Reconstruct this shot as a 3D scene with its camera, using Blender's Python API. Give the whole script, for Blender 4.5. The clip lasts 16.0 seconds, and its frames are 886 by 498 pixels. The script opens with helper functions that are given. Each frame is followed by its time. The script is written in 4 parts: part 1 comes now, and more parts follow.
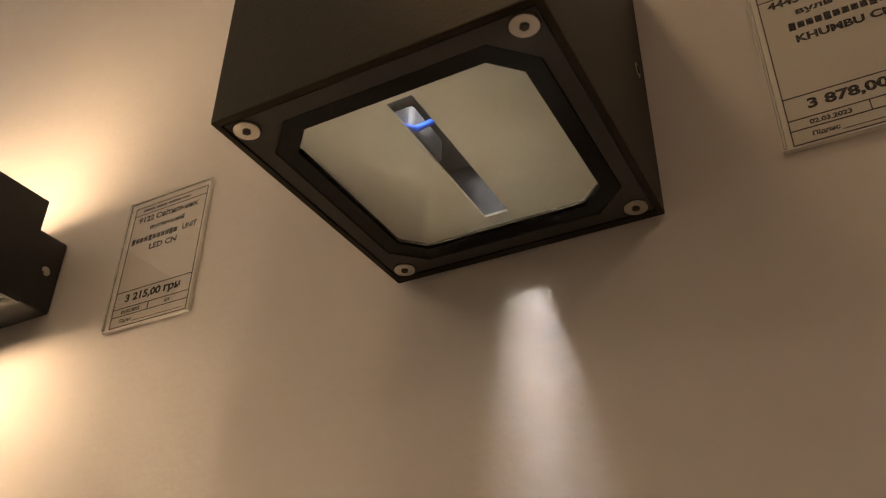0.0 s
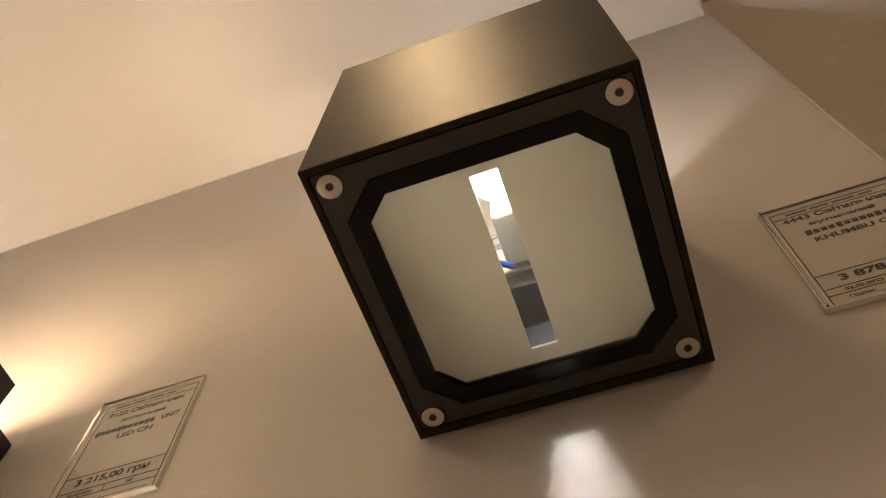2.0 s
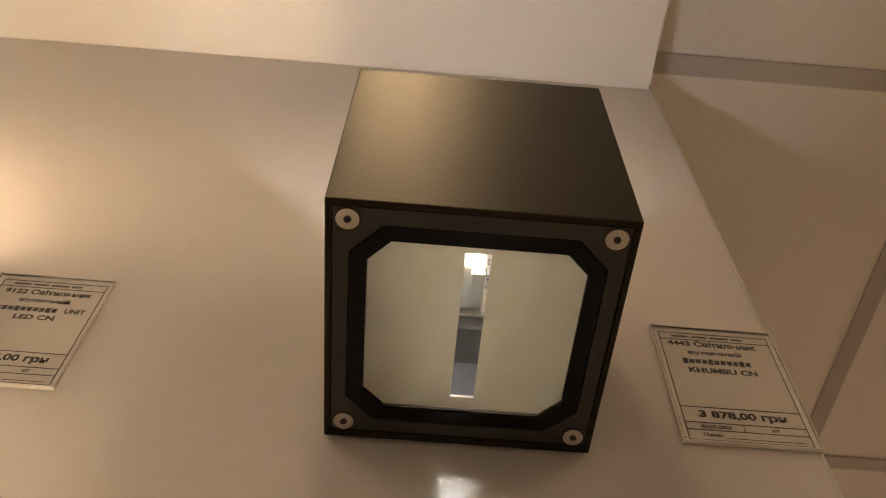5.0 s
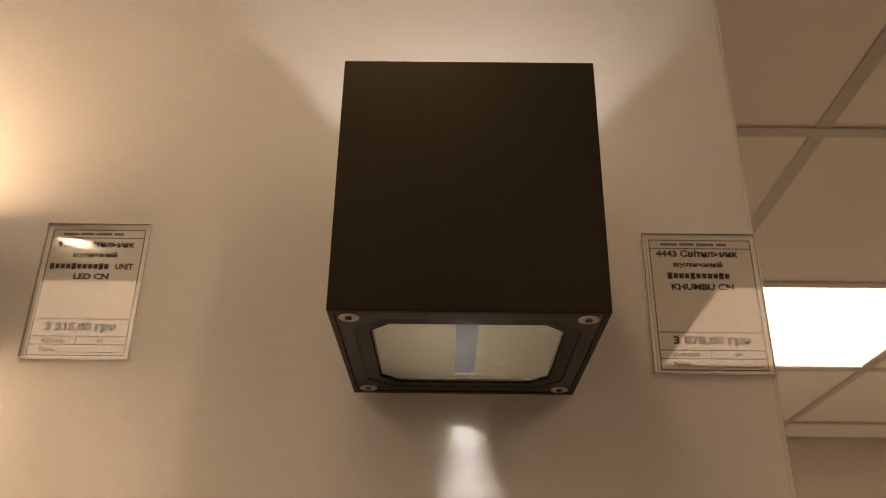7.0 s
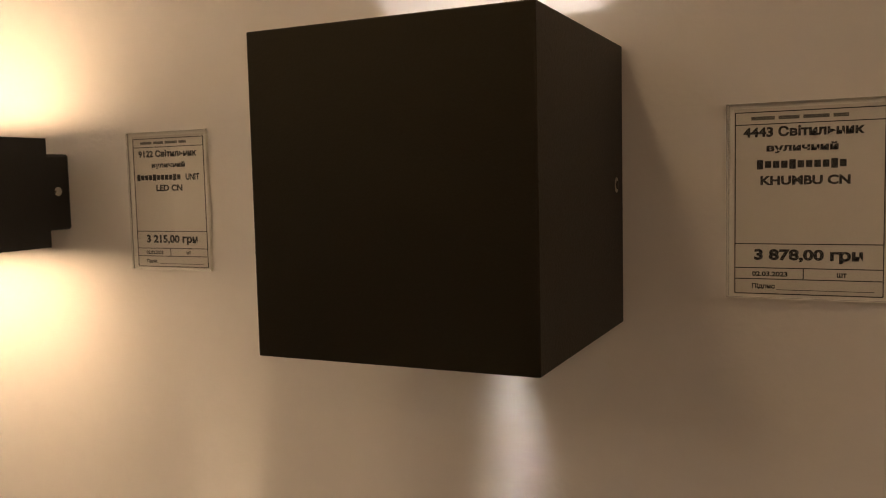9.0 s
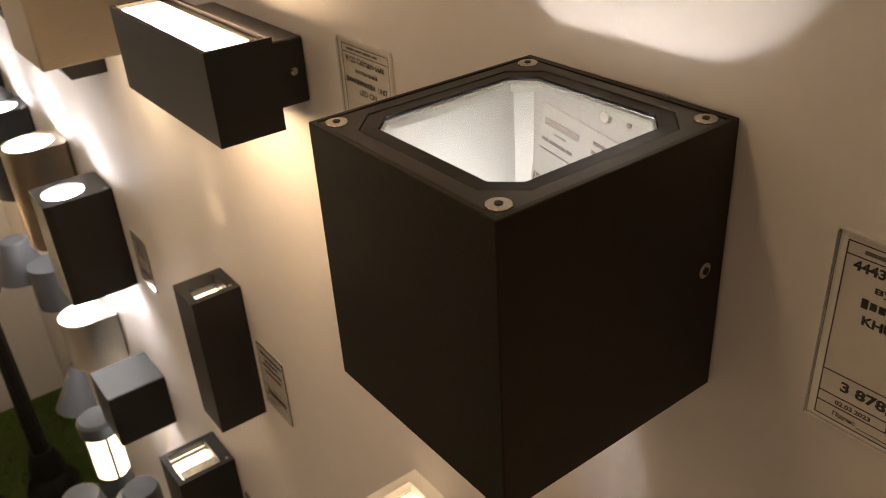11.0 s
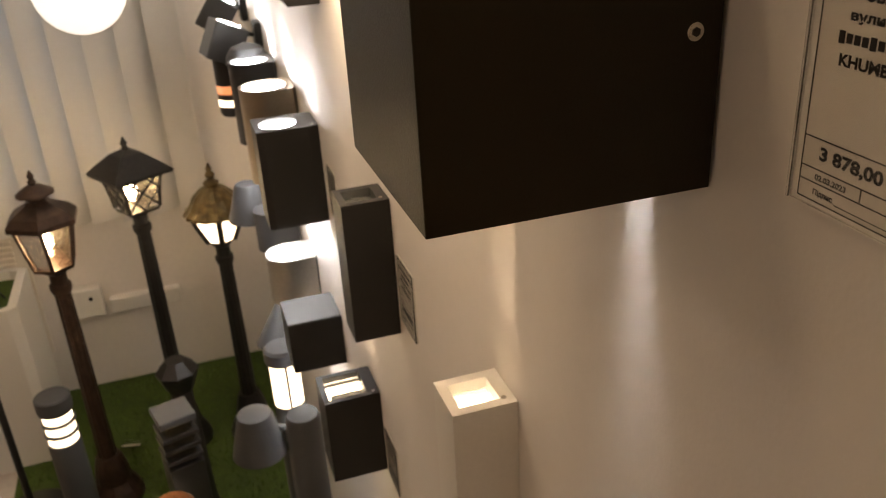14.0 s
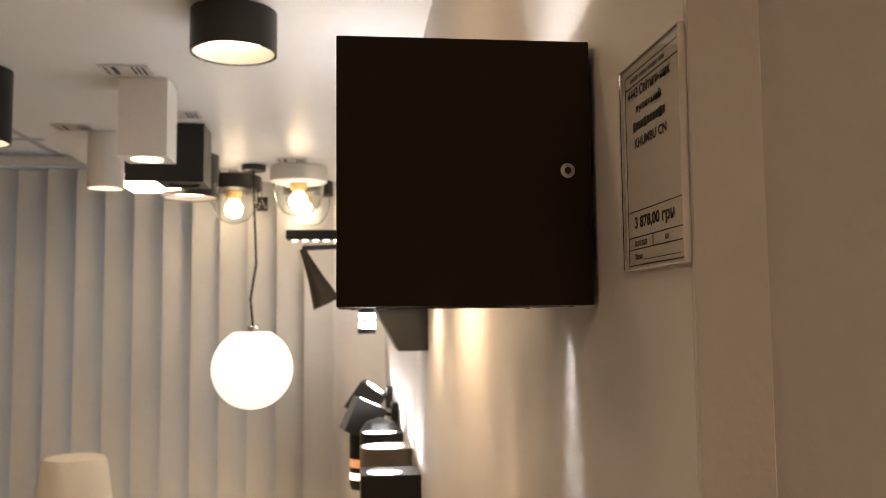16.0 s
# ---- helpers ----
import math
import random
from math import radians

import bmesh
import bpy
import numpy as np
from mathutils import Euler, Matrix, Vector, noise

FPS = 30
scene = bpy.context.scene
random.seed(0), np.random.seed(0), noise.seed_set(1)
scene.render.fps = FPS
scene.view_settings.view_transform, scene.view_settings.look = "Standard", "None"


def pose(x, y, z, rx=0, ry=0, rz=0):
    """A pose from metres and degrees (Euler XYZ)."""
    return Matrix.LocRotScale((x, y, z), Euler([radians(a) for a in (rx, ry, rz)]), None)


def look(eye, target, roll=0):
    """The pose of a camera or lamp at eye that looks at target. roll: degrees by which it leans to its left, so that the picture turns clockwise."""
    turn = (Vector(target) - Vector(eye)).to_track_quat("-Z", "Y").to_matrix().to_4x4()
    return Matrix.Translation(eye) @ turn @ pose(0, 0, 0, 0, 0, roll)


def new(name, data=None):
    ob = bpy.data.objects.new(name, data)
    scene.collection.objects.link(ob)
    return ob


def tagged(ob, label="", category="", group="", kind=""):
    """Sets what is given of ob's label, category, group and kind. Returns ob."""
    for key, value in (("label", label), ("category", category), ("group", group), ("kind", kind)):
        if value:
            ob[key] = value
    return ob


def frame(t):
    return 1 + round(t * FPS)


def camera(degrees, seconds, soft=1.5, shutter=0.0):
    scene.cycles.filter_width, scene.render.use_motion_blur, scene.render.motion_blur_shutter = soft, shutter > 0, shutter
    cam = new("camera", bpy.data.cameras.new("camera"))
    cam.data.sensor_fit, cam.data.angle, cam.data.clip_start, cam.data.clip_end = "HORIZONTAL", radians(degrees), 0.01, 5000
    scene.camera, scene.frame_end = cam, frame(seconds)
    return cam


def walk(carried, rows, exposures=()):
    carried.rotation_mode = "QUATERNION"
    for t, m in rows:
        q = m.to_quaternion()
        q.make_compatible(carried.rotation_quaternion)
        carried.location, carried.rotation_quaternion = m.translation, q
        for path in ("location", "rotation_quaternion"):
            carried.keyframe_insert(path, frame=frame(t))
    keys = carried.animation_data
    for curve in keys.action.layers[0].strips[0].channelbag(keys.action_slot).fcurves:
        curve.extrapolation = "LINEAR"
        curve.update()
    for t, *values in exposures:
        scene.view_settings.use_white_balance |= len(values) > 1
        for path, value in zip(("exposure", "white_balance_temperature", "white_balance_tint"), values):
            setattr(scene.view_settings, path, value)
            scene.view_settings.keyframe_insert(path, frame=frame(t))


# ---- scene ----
cam = camera(54.74, 16.0, soft=1.0)
PATH = [
    (0, (0.1360, -0.3269, 1.4433), (-0.2737, 0.4189, 1.9685), 0.72),
    (0.5, (0.1095, -0.2894, 1.4070), (-0.2920, 0.3733, 2.0392), 2.07),
    (1, (0.0920, -0.2713, 1.3745), (-0.2756, 0.3171, 2.0946), 1.72),
    (1.5, (0.0649, -0.2585, 1.3570), (-0.2066, 0.2579, 2.1692), 0.88),
    (2, (0.0344, -0.2439, 1.3427), (-0.1346, 0.1828, 2.2312), 2.35),
    (2.5, (0.0145, -0.2187, 1.3249), (-0.0789, 0.1539, 2.2482), 4.71),
    (3, (-0.0098, -0.2013, 1.3060), (-0.0524, 0.1673, 2.2346), 6.02),
    (3.5, (-0.0141, -0.2234, 1.3061), (-0.0247, 0.1390, 2.2381), 4.66),
    (3.7, (-0.0122, -0.2374, 1.3070), (-0.0159, 0.1200, 2.2409), 4.13),
    (5.8, (-0.0331, -0.4174, 1.4031), (0.0028, 0.2984, 2.1005), 2.22),
    (6, (-0.0300, -0.4450, 1.4255), (0.0074, 0.3053, 2.0856), 2.13),
    (6.5, (-0.0273, -0.5031, 1.4635), (0.0120, 0.3271, 2.0196), 1.42),
    (7, (-0.0100, -0.5322, 1.5071), (-0.0173, 0.3695, 1.9393), 0.78),
    (7.5, (0.0276, -0.5373, 1.5719), (-0.0321, 0.4162, 1.8673), 1.06),
    (8, (0.0656, -0.5246, 1.6242), (-0.0521, 0.4527, 1.8000), 0.41),
    (8.2, (0.0831, -0.5114, 1.6406), (-0.0969, 0.4649, 1.7604), 0.26),
    (10.3, (0.2921, -0.3839, 1.9222), (-0.3689, 0.2810, 1.5743), -3.20),
    (10.5, (0.2877, -0.3635, 1.9382), (-0.3889, 0.2616, 1.5490), -3.00),
    (11, (0.2837, -0.3184, 1.9588), (-0.4251, 0.1824, 1.4621), -3.85),
    (11.5, (0.2856, -0.2757, 1.9712), (-0.4162, 0.1336, 1.3882), -6.27),
    (12, (0.2567, -0.2475, 1.9860), (-0.4502, 0.1547, 1.4043), -4.89),
    (12.5, (0.2431, -0.2324, 1.9787), (-0.4744, 0.1603, 1.4034), -4.04),
    (13, (0.2739, -0.2352, 1.9423), (-0.4563, 0.1490, 1.3773), -3.49),
    (13.5, (0.3369, -0.2490, 1.8816), (-0.4342, 0.0993, 1.3487), -3.47),
    (14, (0.3991, -0.2346, 1.8191), (-0.4642, 0.0258, 1.3867), -3.42),
    (14.5, (0.4288, -0.1995, 1.7516), (-0.5064, -0.0079, 1.4539), -2.87),
    (15, (0.4507, -0.1921, 1.7013), (-0.5227, -0.0440, 1.5263), -2.13),
    (15.2, (0.4680, -0.1840, 1.6920), (-0.5140, -0.0460, 1.5690), -1.60),
    (15.5, (0.5086, -0.1633, 1.6700), (-0.4829, -0.0394, 1.6299), -0.75),
    (16, (0.5384, -0.1362, 1.6546), (-0.4525, -0.0267, 1.7330), -0.57),
]
walk(cam, [(t, look(eye, target, roll)) for t, eye, target, roll in PATH],
     exposures=[(0.0, 0.06, 7000, 14), (1.5, 0.28, 7000, 14), (2.5, 0.36, 7000, 14), (3.5, 0.38, 7000, 14), (6.0, 0.38, 7000, 14), (8.2, 0.16, 7000, 14), (10.3, 0.0, 6900, 13), (13.0, 0.08, 6900, 13), (14.5, 0.32, 6750, 12), (15.2, 0.27, 6700, 12), (16.0, 0.20, 6700, 12)])

# ---- world: a closed shop, with weak evening light outside the window ----
world = bpy.data.worlds.new("world")
scene.world = world
cam.data.dof.use_dof = True
cam.data.dof.focus_distance = 0.44
cam.data.dof.aperture_fstop = 21.0
world.use_nodes = True
wb = world.node_tree.nodes["Background"]
wb.inputs[0].default_value = (0.55, 0.72, 1.0, 1)
wb.inputs[1].default_value = 2.0

# key heights and planes
FLOOR = -0.10
SOFFIT = 2.186
CEIL = 2.26
WALL_END = 0.203
WIN_X = -2.8
BACK_Y = 2.62
LZ0, LZ1 = 1.66, 1.811          # the cube lamp
LX, LY = 0.07, -0.143
WALL_Y = 0.004                  # the face of the display wall
LC = -0.0715                    # the middle of its depth


# ---- materials ----
def mat(name, color, rough=0.5, metal=0.0, grain=0.0, grain_scale=200.0, bump=0.0, bump_scale=400.0,
        stain=0.0, stain_scale=3.0, coat=0.0, sheen=0.0, transmission=0.0, ior=1.45, island=0.0):
    m = bpy.data.materials.new(name)
    m.use_nodes = True
    nt = m.node_tree
    n, l = nt.nodes, nt.links
    b = n["Principled BSDF"]
    b.inputs["Base Color"].default_value = (*color, 1)
    b.inputs["Roughness"].default_value = rough
    b.inputs["Metallic"].default_value = metal
    b.inputs["IOR"].default_value = ior
    b.inputs["Coat Weight"].default_value = coat
    b.inputs["Coat Roughness"].default_value = 0.06
    b.inputs["Transmission Weight"].default_value = transmission
    tc = n.new("ShaderNodeTexCoord")
    src = None
    if grain or stain or island:
        base = n.new("ShaderNodeRGB")
        base.outputs[0].default_value = (*color, 1)
        src = base.outputs[0]
        for amount, scale, detail in ((grain, grain_scale, 4), (stain, stain_scale, 6)):
            if not amount:
                continue
            tex = n.new("ShaderNodeTexNoise")
            tex.inputs["Scale"].default_value = scale
            tex.inputs["Detail"].default_value = detail
            l.new(tc.outputs["Object"], tex.inputs["Vector"])
            ramp = n.new("ShaderNodeMapRange")
            ramp.inputs[1].default_value, ramp.inputs[2].default_value = 0.3, 0.7
            ramp.inputs[3].default_value, ramp.inputs[4].default_value = 1 - amount, 1 + amount
            l.new(tex.outputs["Fac"], ramp.inputs[0])
            mul = n.new("ShaderNodeVectorMath")
            mul.operation = "SCALE"
            l.new(src, mul.inputs[0])
            l.new(ramp.outputs[0], mul.inputs["Scale"])
            src = mul.outputs[0]
            if amount == grain:
                rr = n.new("ShaderNodeMapRange")
                rr.inputs[3].default_value, rr.inputs[4].default_value = max(rough - 0.08, 0.02), min(rough + 0.08, 1)
                l.new(tex.outputs["Fac"], rr.inputs[0])
                l.new(rr.outputs[0], b.inputs["Roughness"])
        if island:
            geo = n.new("ShaderNodeNewGeometry")
            ramp = n.new("ShaderNodeMapRange")
            ramp.inputs[3].default_value, ramp.inputs[4].default_value = 1 - island, 1 + island
            l.new(geo.outputs["Random Per Island"], ramp.inputs[0])
            mul = n.new("ShaderNodeVectorMath")
            mul.operation = "SCALE"
            l.new(src, mul.inputs[0])
            l.new(ramp.outputs[0], mul.inputs["Scale"])
            src = mul.outputs[0]
        l.new(src, b.inputs["Base Color"])
    if bump:
        tex = n.new("ShaderNodeTexNoise")
        tex.inputs["Scale"].default_value = bump_scale
        tex.inputs["Detail"].default_value = 3
        l.new(tc.outputs["Object"], tex.inputs["Vector"])
        bp = n.new("ShaderNodeBump")
        bp.inputs["Strength"].default_value = bump
        bp.inputs["Distance"].default_value = 0.4 / bump_scale
        l.new(tex.outputs["Fac"], bp.inputs["Height"])
        l.new(bp.outputs[0], b.inputs["Normal"])
    return m


def glow(name, color, strength, rough=0.4):
    m = bpy.data.materials.new(name)
    m.use_nodes = True
    b = m.node_tree.nodes["Principled BSDF"]
    b.inputs["Base Color"].default_value = (0.8, 0.8, 0.8, 1)
    b.inputs["Roughness"].default_value = rough
    b.inputs["Emission Color"].default_value = (*color, 1)
    b.inputs["Emission Strength"].default_value = strength
    return m


def clear(name, tint=(1, 1, 1), rough=0.0, ior=1.45):
    return mat(name, tint, rough=rough, transmission=1.0, ior=ior)


SOFTW = (1.0, 0.77, 0.51)
COOL = (0.97, 0.98, 1.0)
PAINT = mat("wall_paint", (0.74, 0.70, 0.66), 0.62, grain=0.012, grain_scale=60, bump=0.12, bump_scale=220, stain=0.025, stain_scale=2.2)
EDGE_PAINT = mat("board_edge_paint", (0.66, 0.63, 0.60), 0.6, grain=0.03, grain_scale=90, bump=0.1, bump_scale=160, stain=0.04, stain_scale=5)
SOFFIT_PAINT = mat("soffit_paint", (0.81, 0.79, 0.76), 0.35, grain=0.01, grain_scale=40, bump=0.05, bump_scale=120, stain=0.02, stain_scale=2)
SHOP_PAINT = mat("shop_wall_paint", (0.80, 0.75, 0.69), 0.7, grain=0.02, grain_scale=50, bump=0.1, bump_scale=200, stain=0.05, stain_scale=1.5)
TILE_PAINT = mat("ceiling_tile", (0.86, 0.83, 0.79), 0.85, grain=0.03, grain_scale=160, bump=0.12, bump_scale=180, stain=0.03, stain_scale=2)
TBAR = mat("grid_bar_paint", (0.50, 0.48, 0.46), 0.45, grain=0.03, grain_scale=40)
FLOOR_MAT = mat("floor_laminate", (0.52, 0.46, 0.39), 0.45, grain=0.08, grain_scale=30, bump=0.1, bump_scale=60, stain=0.1, stain_scale=2)
TURF = mat("artificial_turf", (0.050, 0.085, 0.009), 0.8, grain=0.3, grain_scale=120, stain=0.2, stain_scale=6, bump=0.6, bump_scale=200)
BLADE = mat("turf_blade", (0.065, 0.11, 0.012), 0.7, grain=0.2, grain_scale=30, island=0.4)
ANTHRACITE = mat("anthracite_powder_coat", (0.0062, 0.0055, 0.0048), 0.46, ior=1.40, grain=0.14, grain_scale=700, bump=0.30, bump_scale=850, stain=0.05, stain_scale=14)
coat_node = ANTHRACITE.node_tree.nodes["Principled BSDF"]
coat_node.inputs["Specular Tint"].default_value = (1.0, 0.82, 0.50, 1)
COVER = mat("anthracite_cover", (0.034, 0.031, 0.028), 0.45, grain=0.1, grain_scale=700, bump=0.08, bump_scale=1300, stain=0.08, stain_scale=20)
GASKET = mat("black_gasket", (0.003, 0.003, 0.003), 0.16, ior=1.30, grain=0.2, grain_scale=120, bump=0.05, bump_scale=90)
STEEL = mat("screw_steel", (0.62, 0.58, 0.52), 0.24, metal=1.0, grain=0.03, grain_scale=300, bump=0.015, bump_scale=500)
SOCKET_DARK = mat("hex_recess", (0.05, 0.045, 0.04), 0.4, metal=0.8, grain=0.2, grain_scale=400)
MASK = mat("white_enamel_glass", (0.84, 0.80, 0.70), 0.25, grain=0.015, grain_scale=50, coat=0.8, bump=0.03, bump_scale=40)
# white metal given a dark grey, so the bulb lights it less strongly
FUNNEL = mat("white_reflector_dimmed", (0.24, 0.24, 0.236), 0.45, grain=0.01, grain_scale=80, bump=0.015, bump_scale=90, stain=0.03, stain_scale=18)
GREYMETAL = mat("grey_sheet_metal", (0.16, 0.17, 0.18), 0.45, metal=0.3, grain=0.15, grain_scale=90)
CERAMIC = mat("cream_ceramic", (0.62, 0.58, 0.46), 0.4, grain=0.05, grain_scale=90)
GLASS = clear("clear_glass", (0.97, 0.99, 0.98))
GLASS_EDGE = mat("glass_edge", (0.62, 0.64, 0.62), 0.25, transmission=0.5)
BLUE = mat("blue_wire", (0.02, 0.09, 0.5), 0.35, grain=0.05)
PAPER = mat("paper", (0.60, 0.56, 0.50), 0.7, grain=0.015, grain_scale=150, bump=0.03, bump_scale=200)
INK = mat("black_ink", (0.018, 0.016, 0.016), 0.6, grain=0.1, grain_scale=100)
GREYINK = mat("grey_ink", (0.12, 0.11, 0.10), 0.6, grain=0.1, grain_scale=100)
ACRYL_EDGE = mat("acrylic_edge", (0.78, 0.75, 0.70), 0.2, grain=0.05, grain_scale=60)
ACRYL = clear("acrylic", (0.98, 0.98, 0.98), ior=1.32)
SILVER_PAPER = mat("silver_label", (0.30, 0.30, 0.295), 0.4, metal=0.25, grain=0.03, grain_scale=120)
BLACK = mat("black_powder_coat", (0.014, 0.013, 0.0125), 0.42, grain=0.12, grain_scale=500, bump=0.2, bump_scale=900, stain=0.08, stain_scale=12)
DARKGREY = mat("dark_grey_paint", (0.06, 0.062, 0.066), 0.5, grain=0.1, grain_scale=300, bump=0.15, bump_scale=700)
BRUSHED = mat("brushed_steel", (0.56, 0.54, 0.50), 0.32, metal=1.0, grain=0.06, grain_scale=150, bump=0.05, bump_scale=400)
BRONZED = mat("bronzed_steel", (0.42, 0.36, 0.28), 0.35, metal=1.0, grain=0.06, grain_scale=150, bump=0.05, bump_scale=400)
WHITE = mat("white_powder_coat", (0.74, 0.71, 0.66), 0.45, grain=0.02, grain_scale=200, bump=0.1, bump_scale=700)
BEIGE = mat("sand_powder_coat", (0.52, 0.45, 0.35), 0.55, grain=0.03, grain_scale=200, bump=0.12, bump_scale=600)
DARKBRONZE = mat("dark_bronze", (0.085, 0.070, 0.050), 0.4, metal=0.6, grain=0.1, grain_scale=90, bump=0.08, bump_scale=300)
RUST = mat("rubbed_bronze", (0.050, 0.028, 0.018), 0.42, metal=0.5, grain=0.3, grain_scale=60, bump=0.3, bump_scale=160, stain=0.35, stain_scale=14)
CASTIRON = mat("cast_black", (0.018, 0.016, 0.014), 0.42, metal=0.3, grain=0.2, grain_scale=80, bump=0.3, bump_scale=200, stain=0.2, stain_scale=12)
GOLDPAT = mat("gold_patina", (0.12, 0.085, 0.035), 0.4, metal=0.7, grain=0.4, grain_scale=50, bump=0.3, bump_scale=150, stain=0.4, stain_scale=18)
LANTERN_GLASS = mat("seeded_glass", (0.96, 0.84, 0.58), rough=0.16, transmission=1.0, bump=0.5, bump_scale=90)
OPAL = glow("opal_glow", SOFTW, 3.2)
AMBER_GLOW = glow("amber_glow", (1.0, 0.28, 0.03), 0.6)
SHADE = mat("white_shade_plastic", (0.78, 0.72, 0.62), 0.5, grain=0.015, grain_scale=60, bump=0.04, bump_scale=100)
BLIND = mat("blind_fabric", (0.70, 0.67, 0.62), 0.85, grain=0.04, grain_scale=240, bump=0.3, bump_scale=500, stain=0.03, stain_scale=2)
def let_through(m, color, share):
    """Thin stuff that passes some light on to its other side."""
    nodes, links = m.node_tree.nodes, m.node_tree.links
    thin = nodes.new("ShaderNodeBsdfTranslucent")
    thin.inputs[0].default_value = (*color, 1)
    mix = nodes.new("ShaderNodeMixShader")
    mix.inputs[0].default_value = share
    links.new(nodes["Principled BSDF"].outputs[0], mix.inputs[1])
    links.new(thin.outputs[0], mix.inputs[2])
    links.new(mix.outputs[0], nodes["Material Output"].inputs[0])


let_through(BLIND, (0.62, 0.61, 0.58), 0.25)
let_through(MASK, (0.84, 0.78, 0.66), 0.40)
PLASTIC = mat("white_plastic", (0.74, 0.71, 0.65), 0.45, grain=0.02, grain_scale=60, bump=0.04, bump_scale=80)
COPPER = mat("copper_cap", (0.50, 0.20, 0.09), 0.3, metal=0.9, grain=0.1, grain_scale=60, bump=0.05, bump_scale=90)
CHROME = mat("chrome", (0.7, 0.7, 0.7), 0.15, metal=1.0, grain=0.05)
CABLE = mat("black_cable", (0.012, 0.012, 0.012), 0.5, grain=0.1)
AMBER = mat("amber_reflector", (0.75, 0.50, 0.22), 0.3, metal=0.6, grain=0.1, grain_scale=60)

PANEL_GLOW = glow("panel_glow", (1.0, 0.74, 0.525), 4.7)
LED_WARM = glow("led_diffuser_warm", (1.0, 0.72, 0.45), 25.0)
SLOT_GLOW = glow("slot_glow", SOFTW, 7.0)
SLOT_CHIP = glow("slot_chip", SOFTW, 42000.0)
LED_WHITE = glow("led_white", COOL, 31.0)
LED_SOFT = glow("led_soft", SOFTW, 13.0)
BULB_COOL = glow("bulb_cool", (0.99, 0.97, 0.95), 640.0)
BULB_CHIP = glow("bulb_chip", (0.95, 0.97, 1.0), 6800.0)
BULB_BASE = glow("bulb_base", (1.0, 0.95, 0.86), 22.0)
BULB_WARM = glow("bulb_warm", SOFTW, 18.0)
LANTERN_BULB = glow("lantern_bulb", (1.0, 0.74, 0.46), 60.0)
GLOBE_GLOW = glow("globe_glow", (1.0, 0.90, 0.78), 0.95)
CAN_GLOW = glow("can_glow", SOFTW, 9.0)
CAN_SPOT = glow("can_spot", SOFTW, 48.0)
CAN_LOW = glow("can_low", (1.0, 0.72, 0.42), 50.0)
CEIL_LED = glow("ceiling_led", SOFTW, 13.0)
DISC_GLOW = glow("disc_glow", SOFTW, 20.0)


# ---- mesh helpers ----
def part(name, bm, material, parent=None, label="", smooth=False):
    me = bpy.data.meshes.new(name)
    bmesh.ops.recalc_face_normals(bm, faces=bm.faces)
    if smooth:
        for f in bm.faces:
            f.smooth = True
        for e in bm.edges:
            if len(e.link_faces) == 2 and e.calc_face_angle(0) > 0.6:
                e.smooth = False
    bm.to_mesh(me)
    bm.free()
    me.materials.append(material)
    ob = new(name, me)
    if parent is not None:
        ob.parent = parent
    if label:
        ob["label"] = label
    return ob


def thing(name, m, label, category, group="", kind=""):
    ob = new(name)
    ob.empty_display_size = 0.05
    ob.matrix_basis = m
    return tagged(ob, label, category, group, kind)


def add_box(bm, x0, x1, y0, y1, z0, z1, bevel=0.0, segs=2):
    r = bmesh.ops.create_cube(bm, size=1.0)
    vs = r["verts"]
    for v in vs:
        v.co = Vector(((x0 + x1) / 2 + v.co.x * (x1 - x0), (y0 + y1) / 2 + v.co.y * (y1 - y0), (z0 + z1) / 2 + v.co.z * (z1 - z0)))
    if bevel:
        es = list({e for v in vs for e in v.link_edges})
        bmesh.ops.bevel(bm, geom=es, offset=bevel, segments=segs, profile=0.5, affect="EDGES")
    return bm


def box(x0, x1, y0, y1, z0, z1, bevel=0.0, segs=2):
    return add_box(bmesh.new(), x0, x1, y0, y1, z0, z1, bevel, segs)


def add_prism(bm, outline, z0, z1):
    low = [bm.verts.new((x, y, z0)) for x, y in outline]
    high = [bm.verts.new((x, y, z1)) for x, y in outline]
    bm.faces.new(low[::-1])
    bm.faces.new(high)
    for i in range(len(outline)):
        j = (i + 1) % len(outline)
        bm.faces.new((low[i], low[j], high[j], high[i]))
    return bm


def prism(outline, z0, z1, bevel=0.0):
    bm = add_prism(bmesh.new(), outline, z0, z1)
    if bevel:
        es = [e for e in bm.edges if abs(e.verts[0].co.z - e.verts[1].co.z) < 1e-6]
        bmesh.ops.bevel(bm, geom=es, offset=bevel, segments=2, profile=0.5, affect="EDGES")
    return bm


def add_ring(bm, outer, inner, z0, z1):
    """A flat ring between two outlines of as many corners."""
    vs = [[bm.verts.new((x, y, z)) for x, y in o] for o, z in ((outer, z0), (inner, z0), (inner, z1), (outer, z1))]
    n = len(outer)
    for i in range(n):
        j = (i + 1) % n
        for a in range(4):
            b = (a + 1) % 4
            bm.faces.new((vs[a][i], vs[a][j], vs[b][j], vs[b][i]))
    return bm


def loft(rings, closed=True, cap=True):
    """Rings of points, joined one to the next."""
    bm = bmesh.new()
    vs = [[bm.verts.new(p) for p in ring] for ring in rings]
    n = len(rings[0])
    for a, b in zip(vs, vs[1:]):
        for i in range(n if closed else n - 1):
            j = (i + 1) % n
            bm.faces.new((a[i], a[j], b[j], b[i]))
    if cap:
        bm.faces.new(vs[0][::-1])
        bm.faces.new(vs[-1])
    return bm


